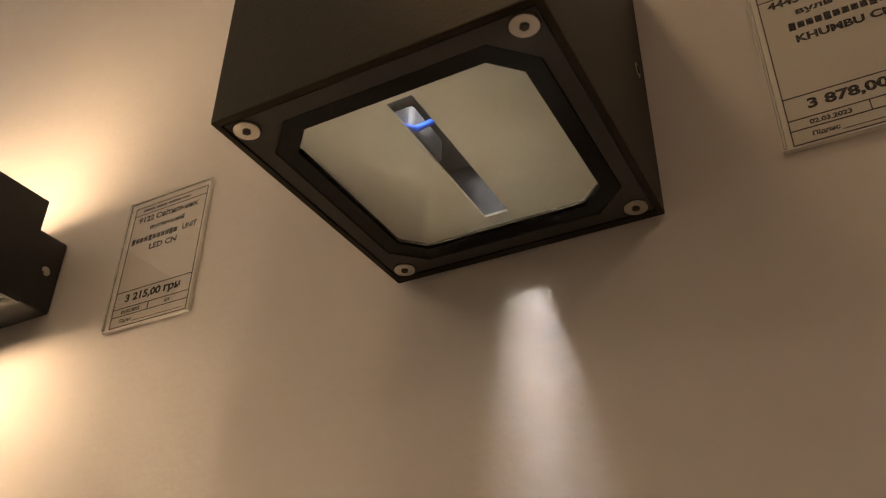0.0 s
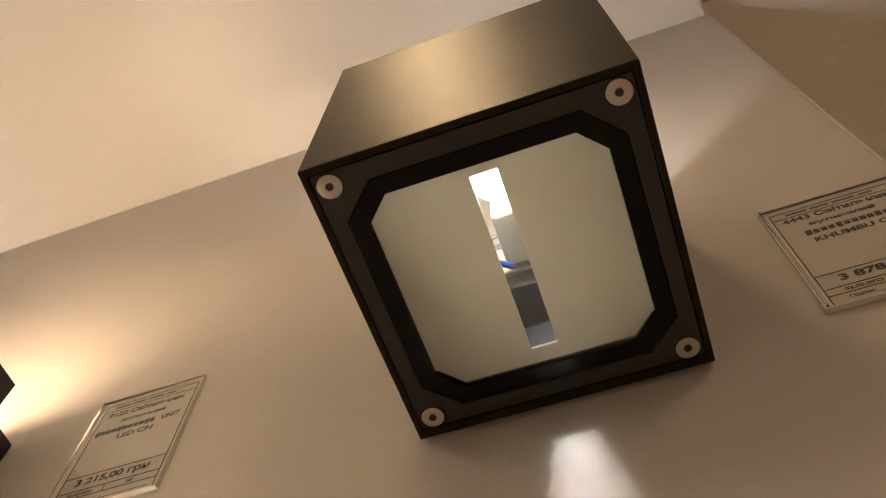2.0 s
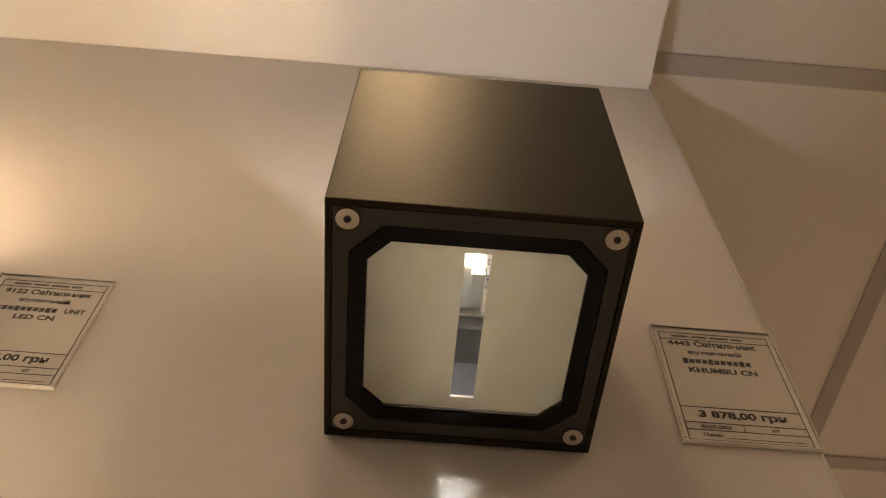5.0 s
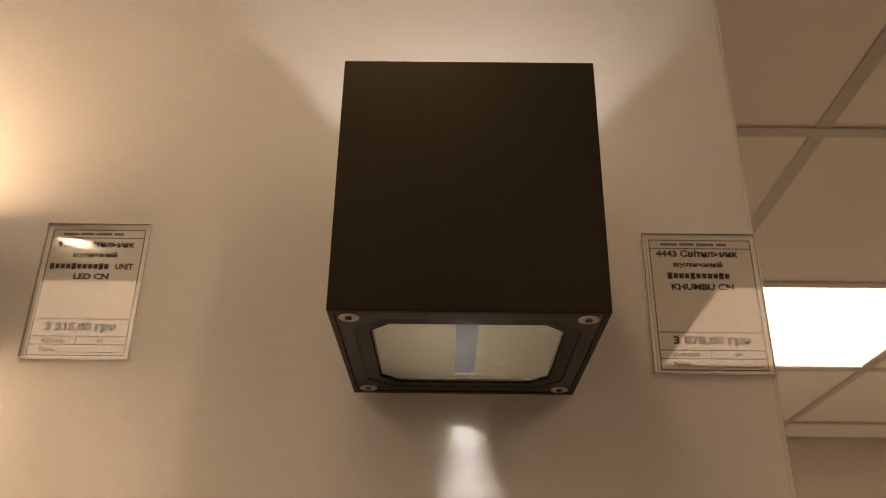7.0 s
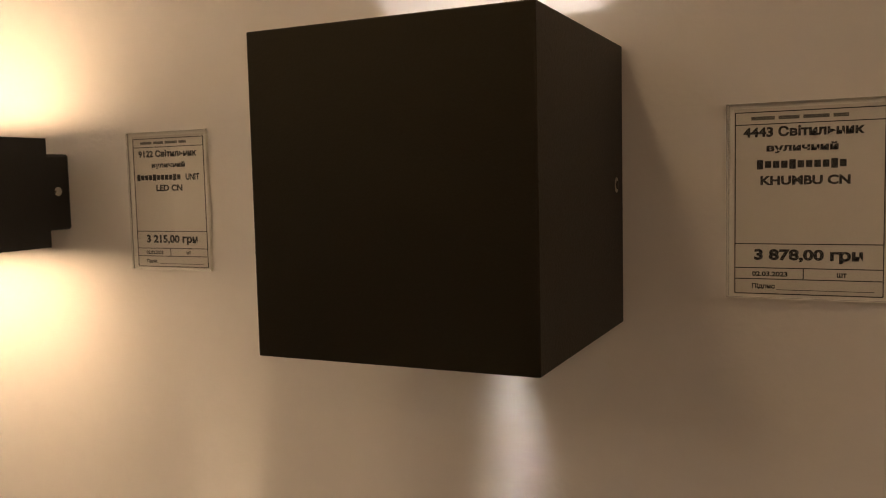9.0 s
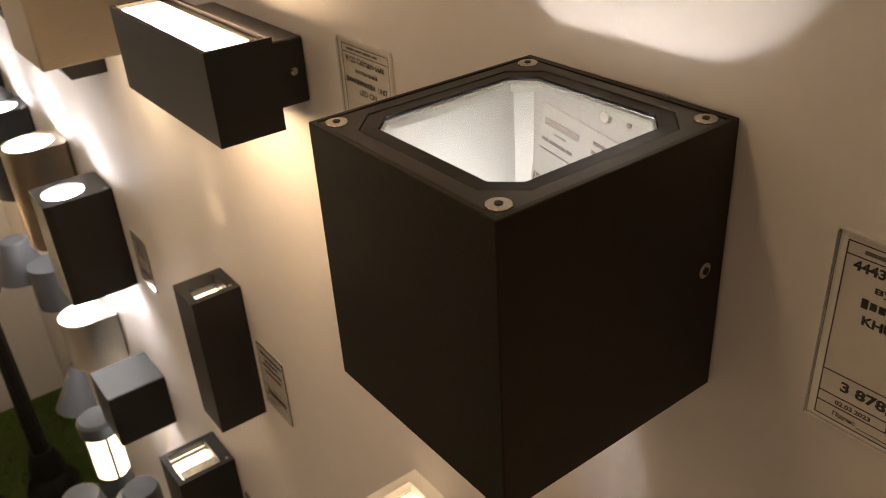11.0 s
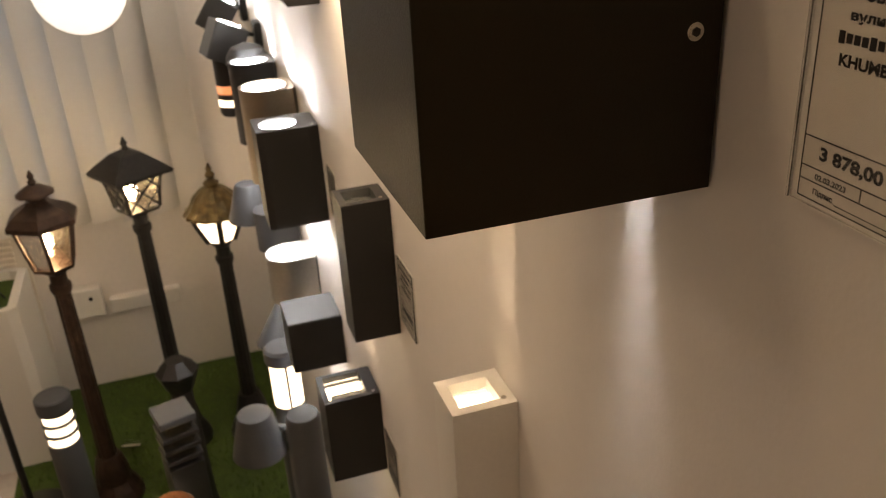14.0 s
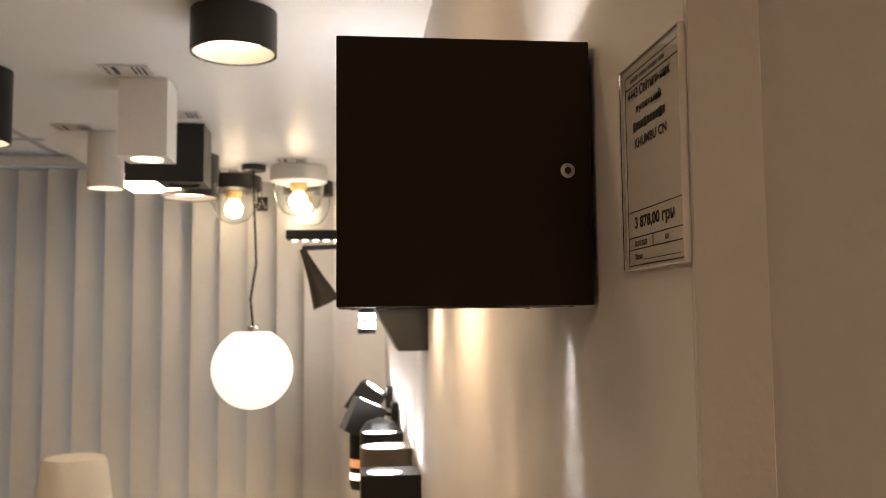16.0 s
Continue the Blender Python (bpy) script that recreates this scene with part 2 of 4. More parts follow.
def lathe(profile, n=24, turn=0.0, cap=True, flute=0.0, cx=0.0, cy=0.0):
    """A profile of (radius, z) turned about z; few sides give a prism-like body."""
    rings = []
    for r, z in profile:
        ring = []
        for i in range(n):
            a = turn + 2 * math.pi * i / n
            k = r * (1 - flute * (i % 2))
            ring.append((cx + k * math.cos(a), cy + k * math.sin(a), z))
        rings.append(ring)
    return loft(rings, cap=cap)


def tube(points, r, n=8):
    pts = [Vector(p) for p in points]
    rings = []
    for i, p in enumerate(pts):
        d = (pts[min(i + 1, len(pts) - 1)] - pts[max(i - 1, 0)]).normalized()
        side = d.orthogonal().normalized() if i == 0 else (side - d * side.dot(d)).normalized()
        up = d.cross(side)
        rings.append([p + r * (math.cos(2 * math.pi * k / n) * side + math.sin(2 * math.pi * k / n) * up) for k in range(n)])
    return loft(rings)


def octagon(h, c, cy=0.0):
    """A square of half width h with corners cut by c."""
    return [(-h, cy - h + c), (-h + c, cy - h), (h - c, cy - h), (h, cy - h + c),
            (h, cy + h - c), (h - c, cy + h), (-h + c, cy + h), (-h, cy + h - c)]


def text_bm(body, w, h):
    """The letters of a text, fitted into w by h about the origin, in the xz plane, facing -y."""
    cu = bpy.data.curves.new("letters", "FONT")
    cu.body = body
    cu.resolution_u = 3
    cu.offset = 0.042
    ob = bpy.data.objects.new("letters", cu)
    scene.collection.objects.link(ob)
    dg = bpy.context.evaluated_depsgraph_get()
    me = bpy.data.meshes.new_from_object(ob.evaluated_get(dg))
    bm = bmesh.new()
    bm.from_mesh(me)
    bpy.data.objects.remove(ob)
    bpy.data.curves.remove(cu)
    bpy.data.meshes.remove(me)
    xs = [v.co.x for v in bm.verts]
    ys = [v.co.y for v in bm.verts]
    sx, sy = w / (max(xs) - min(xs)), h / (max(ys) - min(ys))
    mx, my = (max(xs) + min(xs)) / 2, (max(ys) + min(ys)) / 2
    for v in bm.verts:
        v.co = Vector(((v.co.x - mx) * sx, 0.0, (v.co.y - my) * sy))
    return bm


def shift(bm, m):
    bmesh.ops.transform(bm, matrix=m, verts=bm.verts)
    return bm


# ---- the large structure ----
def structure(name, bm, material, label, category):
    return tagged(part(name, bm, material), label, category, kind="structure")


X1, Y0 = 5.6, -4.4
structure("floor", box(WIN_X - 0.1, X1, Y0, BACK_Y, FLOOR - 0.1, FLOOR), FLOOR_MAT, "pale laminate floor of the lamp shop", "floor")
structure("wall_display", box(WIN_X, WALL_END - 0.003, WALL_Y, 0.034, FLOOR, CEIL - 0.003), PAINT, "off-white painted display wall carrying rows of lamps", "wall")
structure("wall_core", box(WIN_X, WALL_END - 0.005, 0.0345, 0.16, FLOOR, CEIL - 0.003), EDGE_PAINT, "painted end of the display partition", "wall")
structure("trim", box(WALL_END - 0.003, WALL_END, WALL_Y, 0.036, FLOOR, CEIL - 0.003, 0.0006, 1), PAINT, "off-white edge strip of the display board", "trim")
structure("wall_back", box(WIN_X, X1, BACK_Y, BACK_Y + 0.1, FLOOR, CEIL + 0.3), SHOP_PAINT, "beige painted back wall of the shop", "wall")
structure("wall_east", box(X1, X1 + 0.1, Y0, BACK_Y, FLOOR, CEIL + 0.3), SHOP_PAINT, "beige painted side wall of the shop", "wall")
structure("wall_south", box(WIN_X, X1, Y0 - 0.1, Y0, FLOOR, CEIL + 0.3), SHOP_PAINT, "beige painted wall opposite the display", "wall")
# the window wall, with its opening
WY0, WY1, WZ0, WZ1 = -2.7, -0.34, 0.72, 2.12
bm = bmesh.new()
add_box(bm, WIN_X - 0.2, WIN_X, WY1, BACK_Y, FLOOR, CEIL + 0.3)
add_box(bm, WIN_X - 0.2, WIN_X, Y0, WY0, FLOOR, CEIL + 0.3)
add_box(bm, WIN_X - 0.2, WIN_X, WY0, WY1, FLOOR, WZ0)
add_box(bm, WIN_X - 0.2, WIN_X, WY0, WY1, WZ1, CEIL + 0.3)
structure("wall_window", bm, SHOP_PAINT, "cream painted wall round the shop window", "wall")
win = tagged(new("window_1"), "white framed shop window behind closed blinds", "window", kind="structure")
win.location = (WIN_X - 0.1, 0, 0)
bm = bmesh.new()
for a, b, c, d in ((WY0, WY1, WZ0, WZ0 + 0.05), (WY0, WY1, WZ1 - 0.05, WZ1), (WY0, WY0 + 0.05, WZ0 + 0.05, WZ1 - 0.05), (WY1 - 0.05, WY1, WZ0 + 0.05, WZ1 - 0.05), (-1.55, -1.49, WZ0 + 0.05, WZ1 - 0.05)):
    add_box(bm, -0.03, 0.03, a, b, c, d)
part("window_frame", bm, PLASTIC, win)
part("window_sill", box(0.03, 0.16, WY0, WY1, WZ0 + 0.002, WZ0 + 0.03, 0.004), PLASTIC, win)
for a, b in ((WY0 + 0.05, -1.55), (-1.49, WY1 - 0.05)):
    p = part("pane", box(-0.004, 0.004, a, b, WZ0 + 0.05, WZ1 - 0.05), GLASS, win)
    p.visible_shadow = False

# the dropped soffit over the display, with a joint between its two boards
def soffit_at(x):
    """The underside of the soffit, which sags a little towards the window."""
    return SOFFIT - 0.023 * min(max((-0.4 - x) / 2.2, 0.0), 1.0)


bm = bmesh.new()
for xs in ((0.198, -0.4, -2.21), (-2.2125, WIN_X + 0.002)):
    rings = []
    for x in xs:
        rings.append([bm.verts.new((x, y, z)) for y, z in ((-1.0, soffit_at(x)), (WALL_Y - 0.0003, soffit_at(x)), (WALL_Y - 0.0003, CEIL - 0.003), (-1.0, CEIL - 0.003))])
    for p, q in zip(rings, rings[1:]):
        for i in range(4):
            bm.faces.new((p[i], p[(i + 1) % 4], q[(i + 1) % 4], q[i]))
    bm.faces.new(rings[0])
    bm.faces.new(rings[-1][::-1])
structure("ceiling_soffit", bm, SOFFIT_PAINT, "smooth white soffit boards over the lamp display", "ceiling")


def tile_ceiling():
    """Lay-in tiles on a bar grid of 0.6 m; lit panels, some of them added, take the place of some tiles."""
    # (2.37, 0.0) and (4.17, 1.2) are unseen extras that brighten the ceiling
    panels = {(0.57, 1.2), (0.57, -1.8), (-1.23, -1.8), (-1.23, 1.2), (2.37, 1.2), (2.37, 0.0), (4.17, 1.2)}
    gx = [round(-3.03 + 0.6 * i, 2) for i in range(15)]
    gy = [round(-4.8 + 0.6 * i, 2) for i in range(13)]
    bm = bmesh.new()
    for x in gx:
        for y in gy:
            x0, x1, y0, y1 = max(x, WIN_X), min(x + 0.6, X1), max(y, Y0), min(y + 0.6, BACK_Y)
            if x1 - x0 < 0.05 or y1 - y0 < 0.05 or (x, y) in panels:
                continue
            if x1 < 0.2 and y0 > -0.65 and y1 < 0.05:
                continue
            add_box(bm, x0 + 0.008, x1 - 0.008, y0 + 0.008, y1 - 0.008, CEIL + 0.002, CEIL + 0.02)
    structure("ceiling", bm, TILE_PAINT, "white mineral tiles of the suspended ceiling", "ceiling")
    bm = bmesh.new()
    for x in gx[1:]:
        add_box(bm, x - 0.012, x + 0.012, Y0, BACK_Y, CEIL - 0.001, CEIL + 0.03)
    for y in gy[1:]:
        add_box(bm, WIN_X, X1, y - 0.012, y + 0.012, CEIL - 0.002, CEIL + 0.028)
    structure("ceiling_grid", bm, TBAR, "pale grey metal bars of the tile ceiling", "ceiling")
    structure("ceiling_deck", box(WIN_X, X1, Y0, BACK_Y, CEIL + 0.25, CEIL + 0.3), SHOP_PAINT, "plain deck above the ceiling tiles", "ceiling")
    for x, y in sorted(panels):
        t = thing("ceiling_panel", pose(x + 0.3, y + 0.3, CEIL), "square white LED panel lit in the tile ceiling, some added unseen", "ceiling light", "ceiling panels")
        part("frame", add_ring(bmesh.new(), octagon(0.288, 0.002), octagon(0.276, 0.002), 0.001, 0.012), WHITE, t)
        part("diffuser", box(-0.276, 0.276, -0.276, 0.276, 0.003, 0.010), PANEL_GLOW, t, "glowing diffuser")


tile_ceiling()


# ---- the cube lamp ----
def cube_lamp():
    t = thing("wall_lamp", pose(0, 0, LZ0), "anthracite cube wall lamp with glazed top and slit bottom", "wall lamp")
    H = LZ1 - LZ0
    bm = bmesh.new()
    # shell: four walls with thin rounded edges
    d = 0.0715
    outer = [(-0.07, LC - d), (0.07, LC - d), (0.07, LC + d + 0.0008), (-0.07, LC + d + 0.0008)]
    inner = [(-0.067, LC - d + 0.003), (0.067, LC - d + 0.003), (0.067, LC + d - 0.004), (-0.067, LC + d - 0.004)]
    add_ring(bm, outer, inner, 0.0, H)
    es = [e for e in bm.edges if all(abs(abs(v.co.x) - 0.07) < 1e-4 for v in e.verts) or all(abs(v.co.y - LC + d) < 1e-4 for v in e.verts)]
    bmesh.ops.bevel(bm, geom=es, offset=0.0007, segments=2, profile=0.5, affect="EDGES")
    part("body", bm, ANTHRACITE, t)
    part("mount_plate", box(-0.055, 0.055, 0.0012, WALL_Y - 0.0002, 0.02, 0.13), BLACK, t, "black mounting plate")
    sqr = [(-0.0664, -0.0675), (-0.0664, -0.0675), (0.0664, -0.0675), (0.0664, -0.0675), (0.0664, 0.067), (0.0664, 0.067), (-0.0664, 0.067), (-0.0664, 0.067)]
    for side, z in (("bottom", 0.0), ("top", H)):
        s = 1 if side == "bottom" else -1
        lo, hi = sorted((z + s * 0.0006, z + s * 0.0046))
        bm = bmesh.new()
        outer8 = [(x, LC + y) for x, y in sqr]
        add_ring(bm, outer8, octagon(0.0592, 0.0150, LC), lo, hi)
        bmesh.ops.remove_doubles(bm, verts=bm.verts, dist=1e-5)
        cover = part("cover_plate", bm, COVER, t, "matt anthracite cover with four screws")
        lo, hi = sorted((z + s * 0.0010, z + s * 0.0050))
        bm = add_ring(bmesh.new(), octagon(0.0586, 0.0147, LC), octagon(0.0508, 0.0108, LC), lo, hi)
        es = [e for e in bm.edges if e.calc_face_angle(0) > 1.2 and abs(e.verts[0].co.z - e.verts[1].co.z) < 1e-6]
        bmesh.ops.bevel(bm, geom=es, offset=0.0003, segments=1, profile=0.5, affect="EDGES")
        part("gasket", bm, GASKET, t, "glossy black rubber gasket")
        lo, hi = sorted((z + s * 0.0066, z + s * 0.0076))
        part("baffle", add_ring(bmesh.new(), octagon(0.0662, 0.0005, LC), octagon(0.0515, 0.0110, LC), lo, hi), BLACK, t)
        lo, hi = sorted((z + s * 0.0052, z + s * 0.0064))
        part("seal", add_ring(bmesh.new(), octagon(0.0605, 0.0150, LC), octagon(0.0509, 0.0108, LC), lo, hi), BLACK, t)
        lo, hi = sorted((z + s * 0.0022, z + s * 0.0062))
        pane = part("pane", prism(octagon(0.0507, 0.0107, LC), lo, hi, 0.0009), GLASS, t, "clear glass pane")
        pane.visible_shadow = False
        for sx in (-0.0598, 0.0598):
            for sy in (-0.133, -0.0102):
                screw(sx, sy, z, s, t, 0.0056)
    # white enamel with a clear slit under the lamp
    y0, y1, w = -0.1165, -0.0285, 0.0060
    h, c = 0.0506, 0.0106
    bm = bmesh.new()
    z0, z1 = 0.0065, 0.0078
    for s in (-1, 1):
        o = [(s * w, LC - h), (s * (h - c), LC - h), (s * h, LC - h + c), (s * h, LC + h - c), (s * (h - c), LC + h), (s * w, LC + h)]
        add_prism(bm, o, z0, z1)
    add_box(bm, -w, w, LC - h, y0, z0, z1)
    add_box(bm, -w, w, y1, LC + h, z0, z1)
    part("enamel_mask", bm, MASK, t, "cream enamelled glass with a clear slit")
    part("gasket_tab", lathe([(0.0045, 0.0008), (0.0045, 0.0018)], 20, cy=-0.0168), GASKET, t)
    # white reflector under the top pane, coloured grey to hold its brightness down
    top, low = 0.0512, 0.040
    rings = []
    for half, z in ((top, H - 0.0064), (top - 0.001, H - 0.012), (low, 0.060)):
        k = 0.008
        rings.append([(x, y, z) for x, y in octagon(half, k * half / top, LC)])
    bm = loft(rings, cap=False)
    part("reflector", bm, FUNNEL, t, "white sheet metal reflector, coloured grey to dim the bulb's light", smooth=False)
    part("pane_edge", add_ring(bmesh.new(), octagon(0.0507, 0.0107, LC), octagon(0.0492, 0.0101, LC), H - 0.0112, H - 0.0064), GLASS_EDGE, t, "grey ground edge of the glass")
    # lower chamber walls, so that no light leaks
    bm = bmesh.new()
    add_ring(bm, octagon(0.0655, 0.001, LC), octagon(0.0645, 0.001, LC), 0.009, 0.058)
    part("lower_chamber", bm, DARKGREY, t)
    bm = add_ring(bmesh.new(), octagon(0.064, 0.001, LC), octagon(0.0401, 0.006, LC), 0.0585, 0.0598)
    part("reflector_flange", bm, GREYMETAL, t)
    # the gear plate, open along the middle for the bulb and its holder
    bm = bmesh.new()
    for a, b in ((-0.0640, -0.0130), (0.0130, 0.0640)):
        add_box(bm, a, b, LC - 0.0640, LC + 0.0640, 0.0570, 0.0582)
    part("gear_plate", bm, GREYMETAL, t, "grey sheet metal gear plate")
    for a, b in ((-0.020, -0.045), (-0.030, -0.085), (0.022, -0.060)):
        part("plate_screw", lathe([(0.0024, 0.0560), (0.0030, 0.0569)], 12, cx=a, cy=b), STEEL, t, smooth=True)
    # bulb, holder and wires
    bx0, by0 = -0.0023, -0.0890
    bulb = part("bulb", lathe([(0.0104, 0.0615), (0.0105, 0.0660), (0.0105, 0.0848)], 28, cx=bx0, cy=by0), BULB_BASE, t, "frosted capsule LED bulb, lit", True)
    part("bulb_collar", lathe([(0.0105, 0.0849), (0.0125, 0.0852), (0.0125, 0.0870), (0.0030, 0.0875)], 28, cx=bx0, cy=by0), CERAMIC, bulb, "cream ceramic collar", True)
    part("bulb_dome", lathe([(0.0030, 0.0876), (0.0058, 0.0885), (0.0060, 0.0905), (0.0040, 0.0925), (0.0010, 0.0932)], 20, cx=bx0, cy=by0), BULB_COOL, bulb, "glowing bulb dome", True)
    part("bulb_lens", lathe([(0.0092, 0.0608), (0.0104, 0.0614)], 28, cx=bx0, cy=by0), BULB_BASE, bulb, "frosted glowing end of the bulb", True)
    for cx in (0.0017, -0.0063):
        part("led_chip", box(cx - 0.0010, cx + 0.0010, -0.0950, -0.0930, 0.0602, 0.0606), BULB_CHIP, bulb, "bright LED chip")
    holder = part("bulb_holder", box(-0.0105, 0.0105, -0.070, -0.040, 0.0655, 0.0850, 0.002), CERAMIC, t, "cream ceramic lamp holder")
    part("holder_cap", box(0.0015, 0.0095, -0.068, -0.046, 0.0610, 0.0655, 0.001), CERAMIC, holder)
    part("bracket", box(-0.020, 0.020, -0.0395, -0.0375, 0.062, 0.088, 0.0005, 1), BRUSHED, t, "steel bracket")
    part("wire", tube([(-0.040, -0.095, 0.040), (-0.028, -0.085, 0.030), (-0.020, -0.070, 0.034), (-0.016, -0.055, 0.050), (-0.008, -0.042, 0.062)], 0.0016), BLUE, t, "blue wire")
    part("terminal", box(-0.045, -0.022, -0.070, -0.040, 0.036, 0.050, 0.002), DARKGREY, t, "dark terminal block")
    # the side screws, and the two inside
    for s in (-1, 1):
        b = lathe([(0.0, 0.0), (0.0030, 0.0), (0.0048, -0.0006), (0.0048, -0.003)], 20)
        shift(b, Matrix.Translation((s * 0.0704, -0.0130, 0.0761)) @ Matrix.Rotation(s * math.pi / 2, 4, "Y"))
        sc = part("side_screw", b, STEEL, t, "steel hex screw", True)
        b = lathe([(0.0, 0.0), (0.0022, 0.0), (0.0022, 0.0006)], 6)
        shift(b, Matrix.Translation((s * 0.0703, -0.0130, 0.0761)) @ Matrix.Rotation(s * math.pi / 2, 4, "Y"))
        part("hex_recess", b, SOCKET_DARK, sc)
    # a tilted frame on the sloping back of the reflector
    slope = math.atan2(top - low, H - 0.0064 - 0.060)
    def on_back(x, z):
        y = LC + low + (z - 0.060) * (top - low) / (H - 0.0064 - 0.060)
        return pose(x, y - 0.0006, z, -math.degrees(slope), 0, 0)
    b = lathe([(0.0, 0.0), (0.0028, 0.0), (0.0040, 0.0012), (0.0042, 0.002)], 16)
    part("inner_screw", shift(b, on_back(0.010, 0.1388) @ pose(0, -0.0014, 0, -90)), STEEL, t, "steel cross screw", True)
    b = lathe([(0.0, 0.0), (0.0014, 0.0), (0.0016, 0.0008)], 12)
    part("rivet_hole", shift(b, on_back(0.025, 0.1384) @ pose(0, -0.0003, 0, -90)), SOCKET_DARK, t)
    lab = on_back(0.001, 0.1015) @ pose(0, 0, 0, 0, 8, 0) @ Matrix.Diagonal((1.0, 1.0, 1.24, 1.0))
    plate = part("rating_label", shift(box(-0.038, 0.038, -0.0003, 0.0002, -0.0235, 0.0235), lab), SILVER_PAPER, t, "silver rating label with black print")
    def word(body, x0, x1, z, h, up=0.0):
        part("print", shift(text_bm(body, x1 - x0, h), lab @ pose((x0 + x1) / 2, -0.0006, z)), INK, plate)
    def bar(x0, x1, z, h, m=INK):
        part("print_bar", shift(box(x0, x1, -0.0007, -0.0004, z - h / 2, z + h / 2), lab), m, plate)
    def dashes(x0, x1, z, h, lengths, m=INK):
        """Small print that cannot be read, as a row of short bars."""
        unit = (x1 - x0) / (sum(lengths) + 0.6 * (len(lengths) - 1))
        x = x0
        for k in lengths:
            bar(x, x + k * unit, z, h, m)
            x += (k + 0.6) * unit
    bar(-0.035, -0.010, 0.0165, 0.0030, GREYINK)
    bar(-0.027, -0.018, 0.0125, 0.0008, GREYINK)
    dashes(-0.035, -0.012, 0.0085, 0.0013, (3, 8, 3))
    for i, (a, b2) in enumerate(((0.0, 0.034), (0.0, 0.030), (0.0, 0.033), (0.0, 0.031))):
        dashes(a, b2, 0.0185 - 0.0040 * i, 0.0015, ((9, 2, 5), (5, 10), (6, 2, 7), (3, 3, 2, 3, 2))[i])
    bar(-0.036, 0.036, 0.0042, 0.0004)
    word("Model: 4443,", -0.012, 0.012, 0.0010, 0.0026)
    bar(0.014, 0.030, 0.0010, 0.0022)
    word("~230V, 50Hz, 1xG9", -0.024, 0.014, -0.0032, 0.0028)
    word("IP44", -0.036, -0.022, -0.0105, 0.0056)
    part("earth_mark", shift(shift(add_ring(bmesh.new(), [(0.0032 * math.cos(a * math.pi / 10), 0.0032 * math.sin(a * math.pi / 10)) for a in range(20)], [(0.0028 * math.cos(a * math.pi / 10), 0.0028 * math.sin(a * math.pi / 10)) for a in range(20)], -0.0001, 0.0001), pose(0, 0, 0, 90)), lab @ pose(-0.0155, -0.0006, -0.0105)), INK, plate)
    for i, hw in enumerate((0.0019, 0.0012, 0.0006)):
        bar(-0.0155 - hw, -0.0155 + hw, -0.0108 - 0.0008 * i, 0.0003)
    bar(-0.0157, -0.0153, -0.0094, 0.0022)
    word("CE", -0.009, -0.001, -0.0105, 0.0052)
    bar(-0.036, 0.036, -0.0158, 0.0004)
    word("Ctrl: 01/21   1,13 kg", -0.036, 0.004, -0.0192, 0.0030)
    return t


def screw(x, y, z, s, parent, r):
    """A countersunk hex screw in a cover; s points into the lamp."""
    up = -s
    b = lathe([(0.0, 0.0002), (r * 0.45, 0.0002), (r * 0.95, 0.0001), (r, -0.0004), (r, -0.003)], 24, cap=True)
    shift(b, pose(x, y, z + up * 0.0001, 0 if up > 0 else 180))
    sc = part("screw", b, STEEL, parent, "steel countersunk hex screw", True)
    b = lathe([(0.0, 0.0), (r * 0.33, 0.0), (r * 0.33, 0.0005)], 6)
    shift(b, pose(x, y, z + up * 0.00025, 0 if up > 0 else 180))
    part("hex_recess", b, SOCKET_DARK, sc)
    b = add_ring(bmesh.new(), [(r * 1.09 * math.cos(a * math.pi / 12), r * 1.09 * math.sin(a * math.pi / 12)) for a in range(24)],
                 [(r * 1.02 * math.cos(a * math.pi / 12), r * 1.02 * math.sin(a * math.pi / 12)) for a in range(24)], -0.0008, -0.00035)
    shift(b, pose(x, y, z, 0 if up > 0 else 180))
    part("screw_seat", b, SOCKET_DARK, sc)
    return sc


cube_lamp()


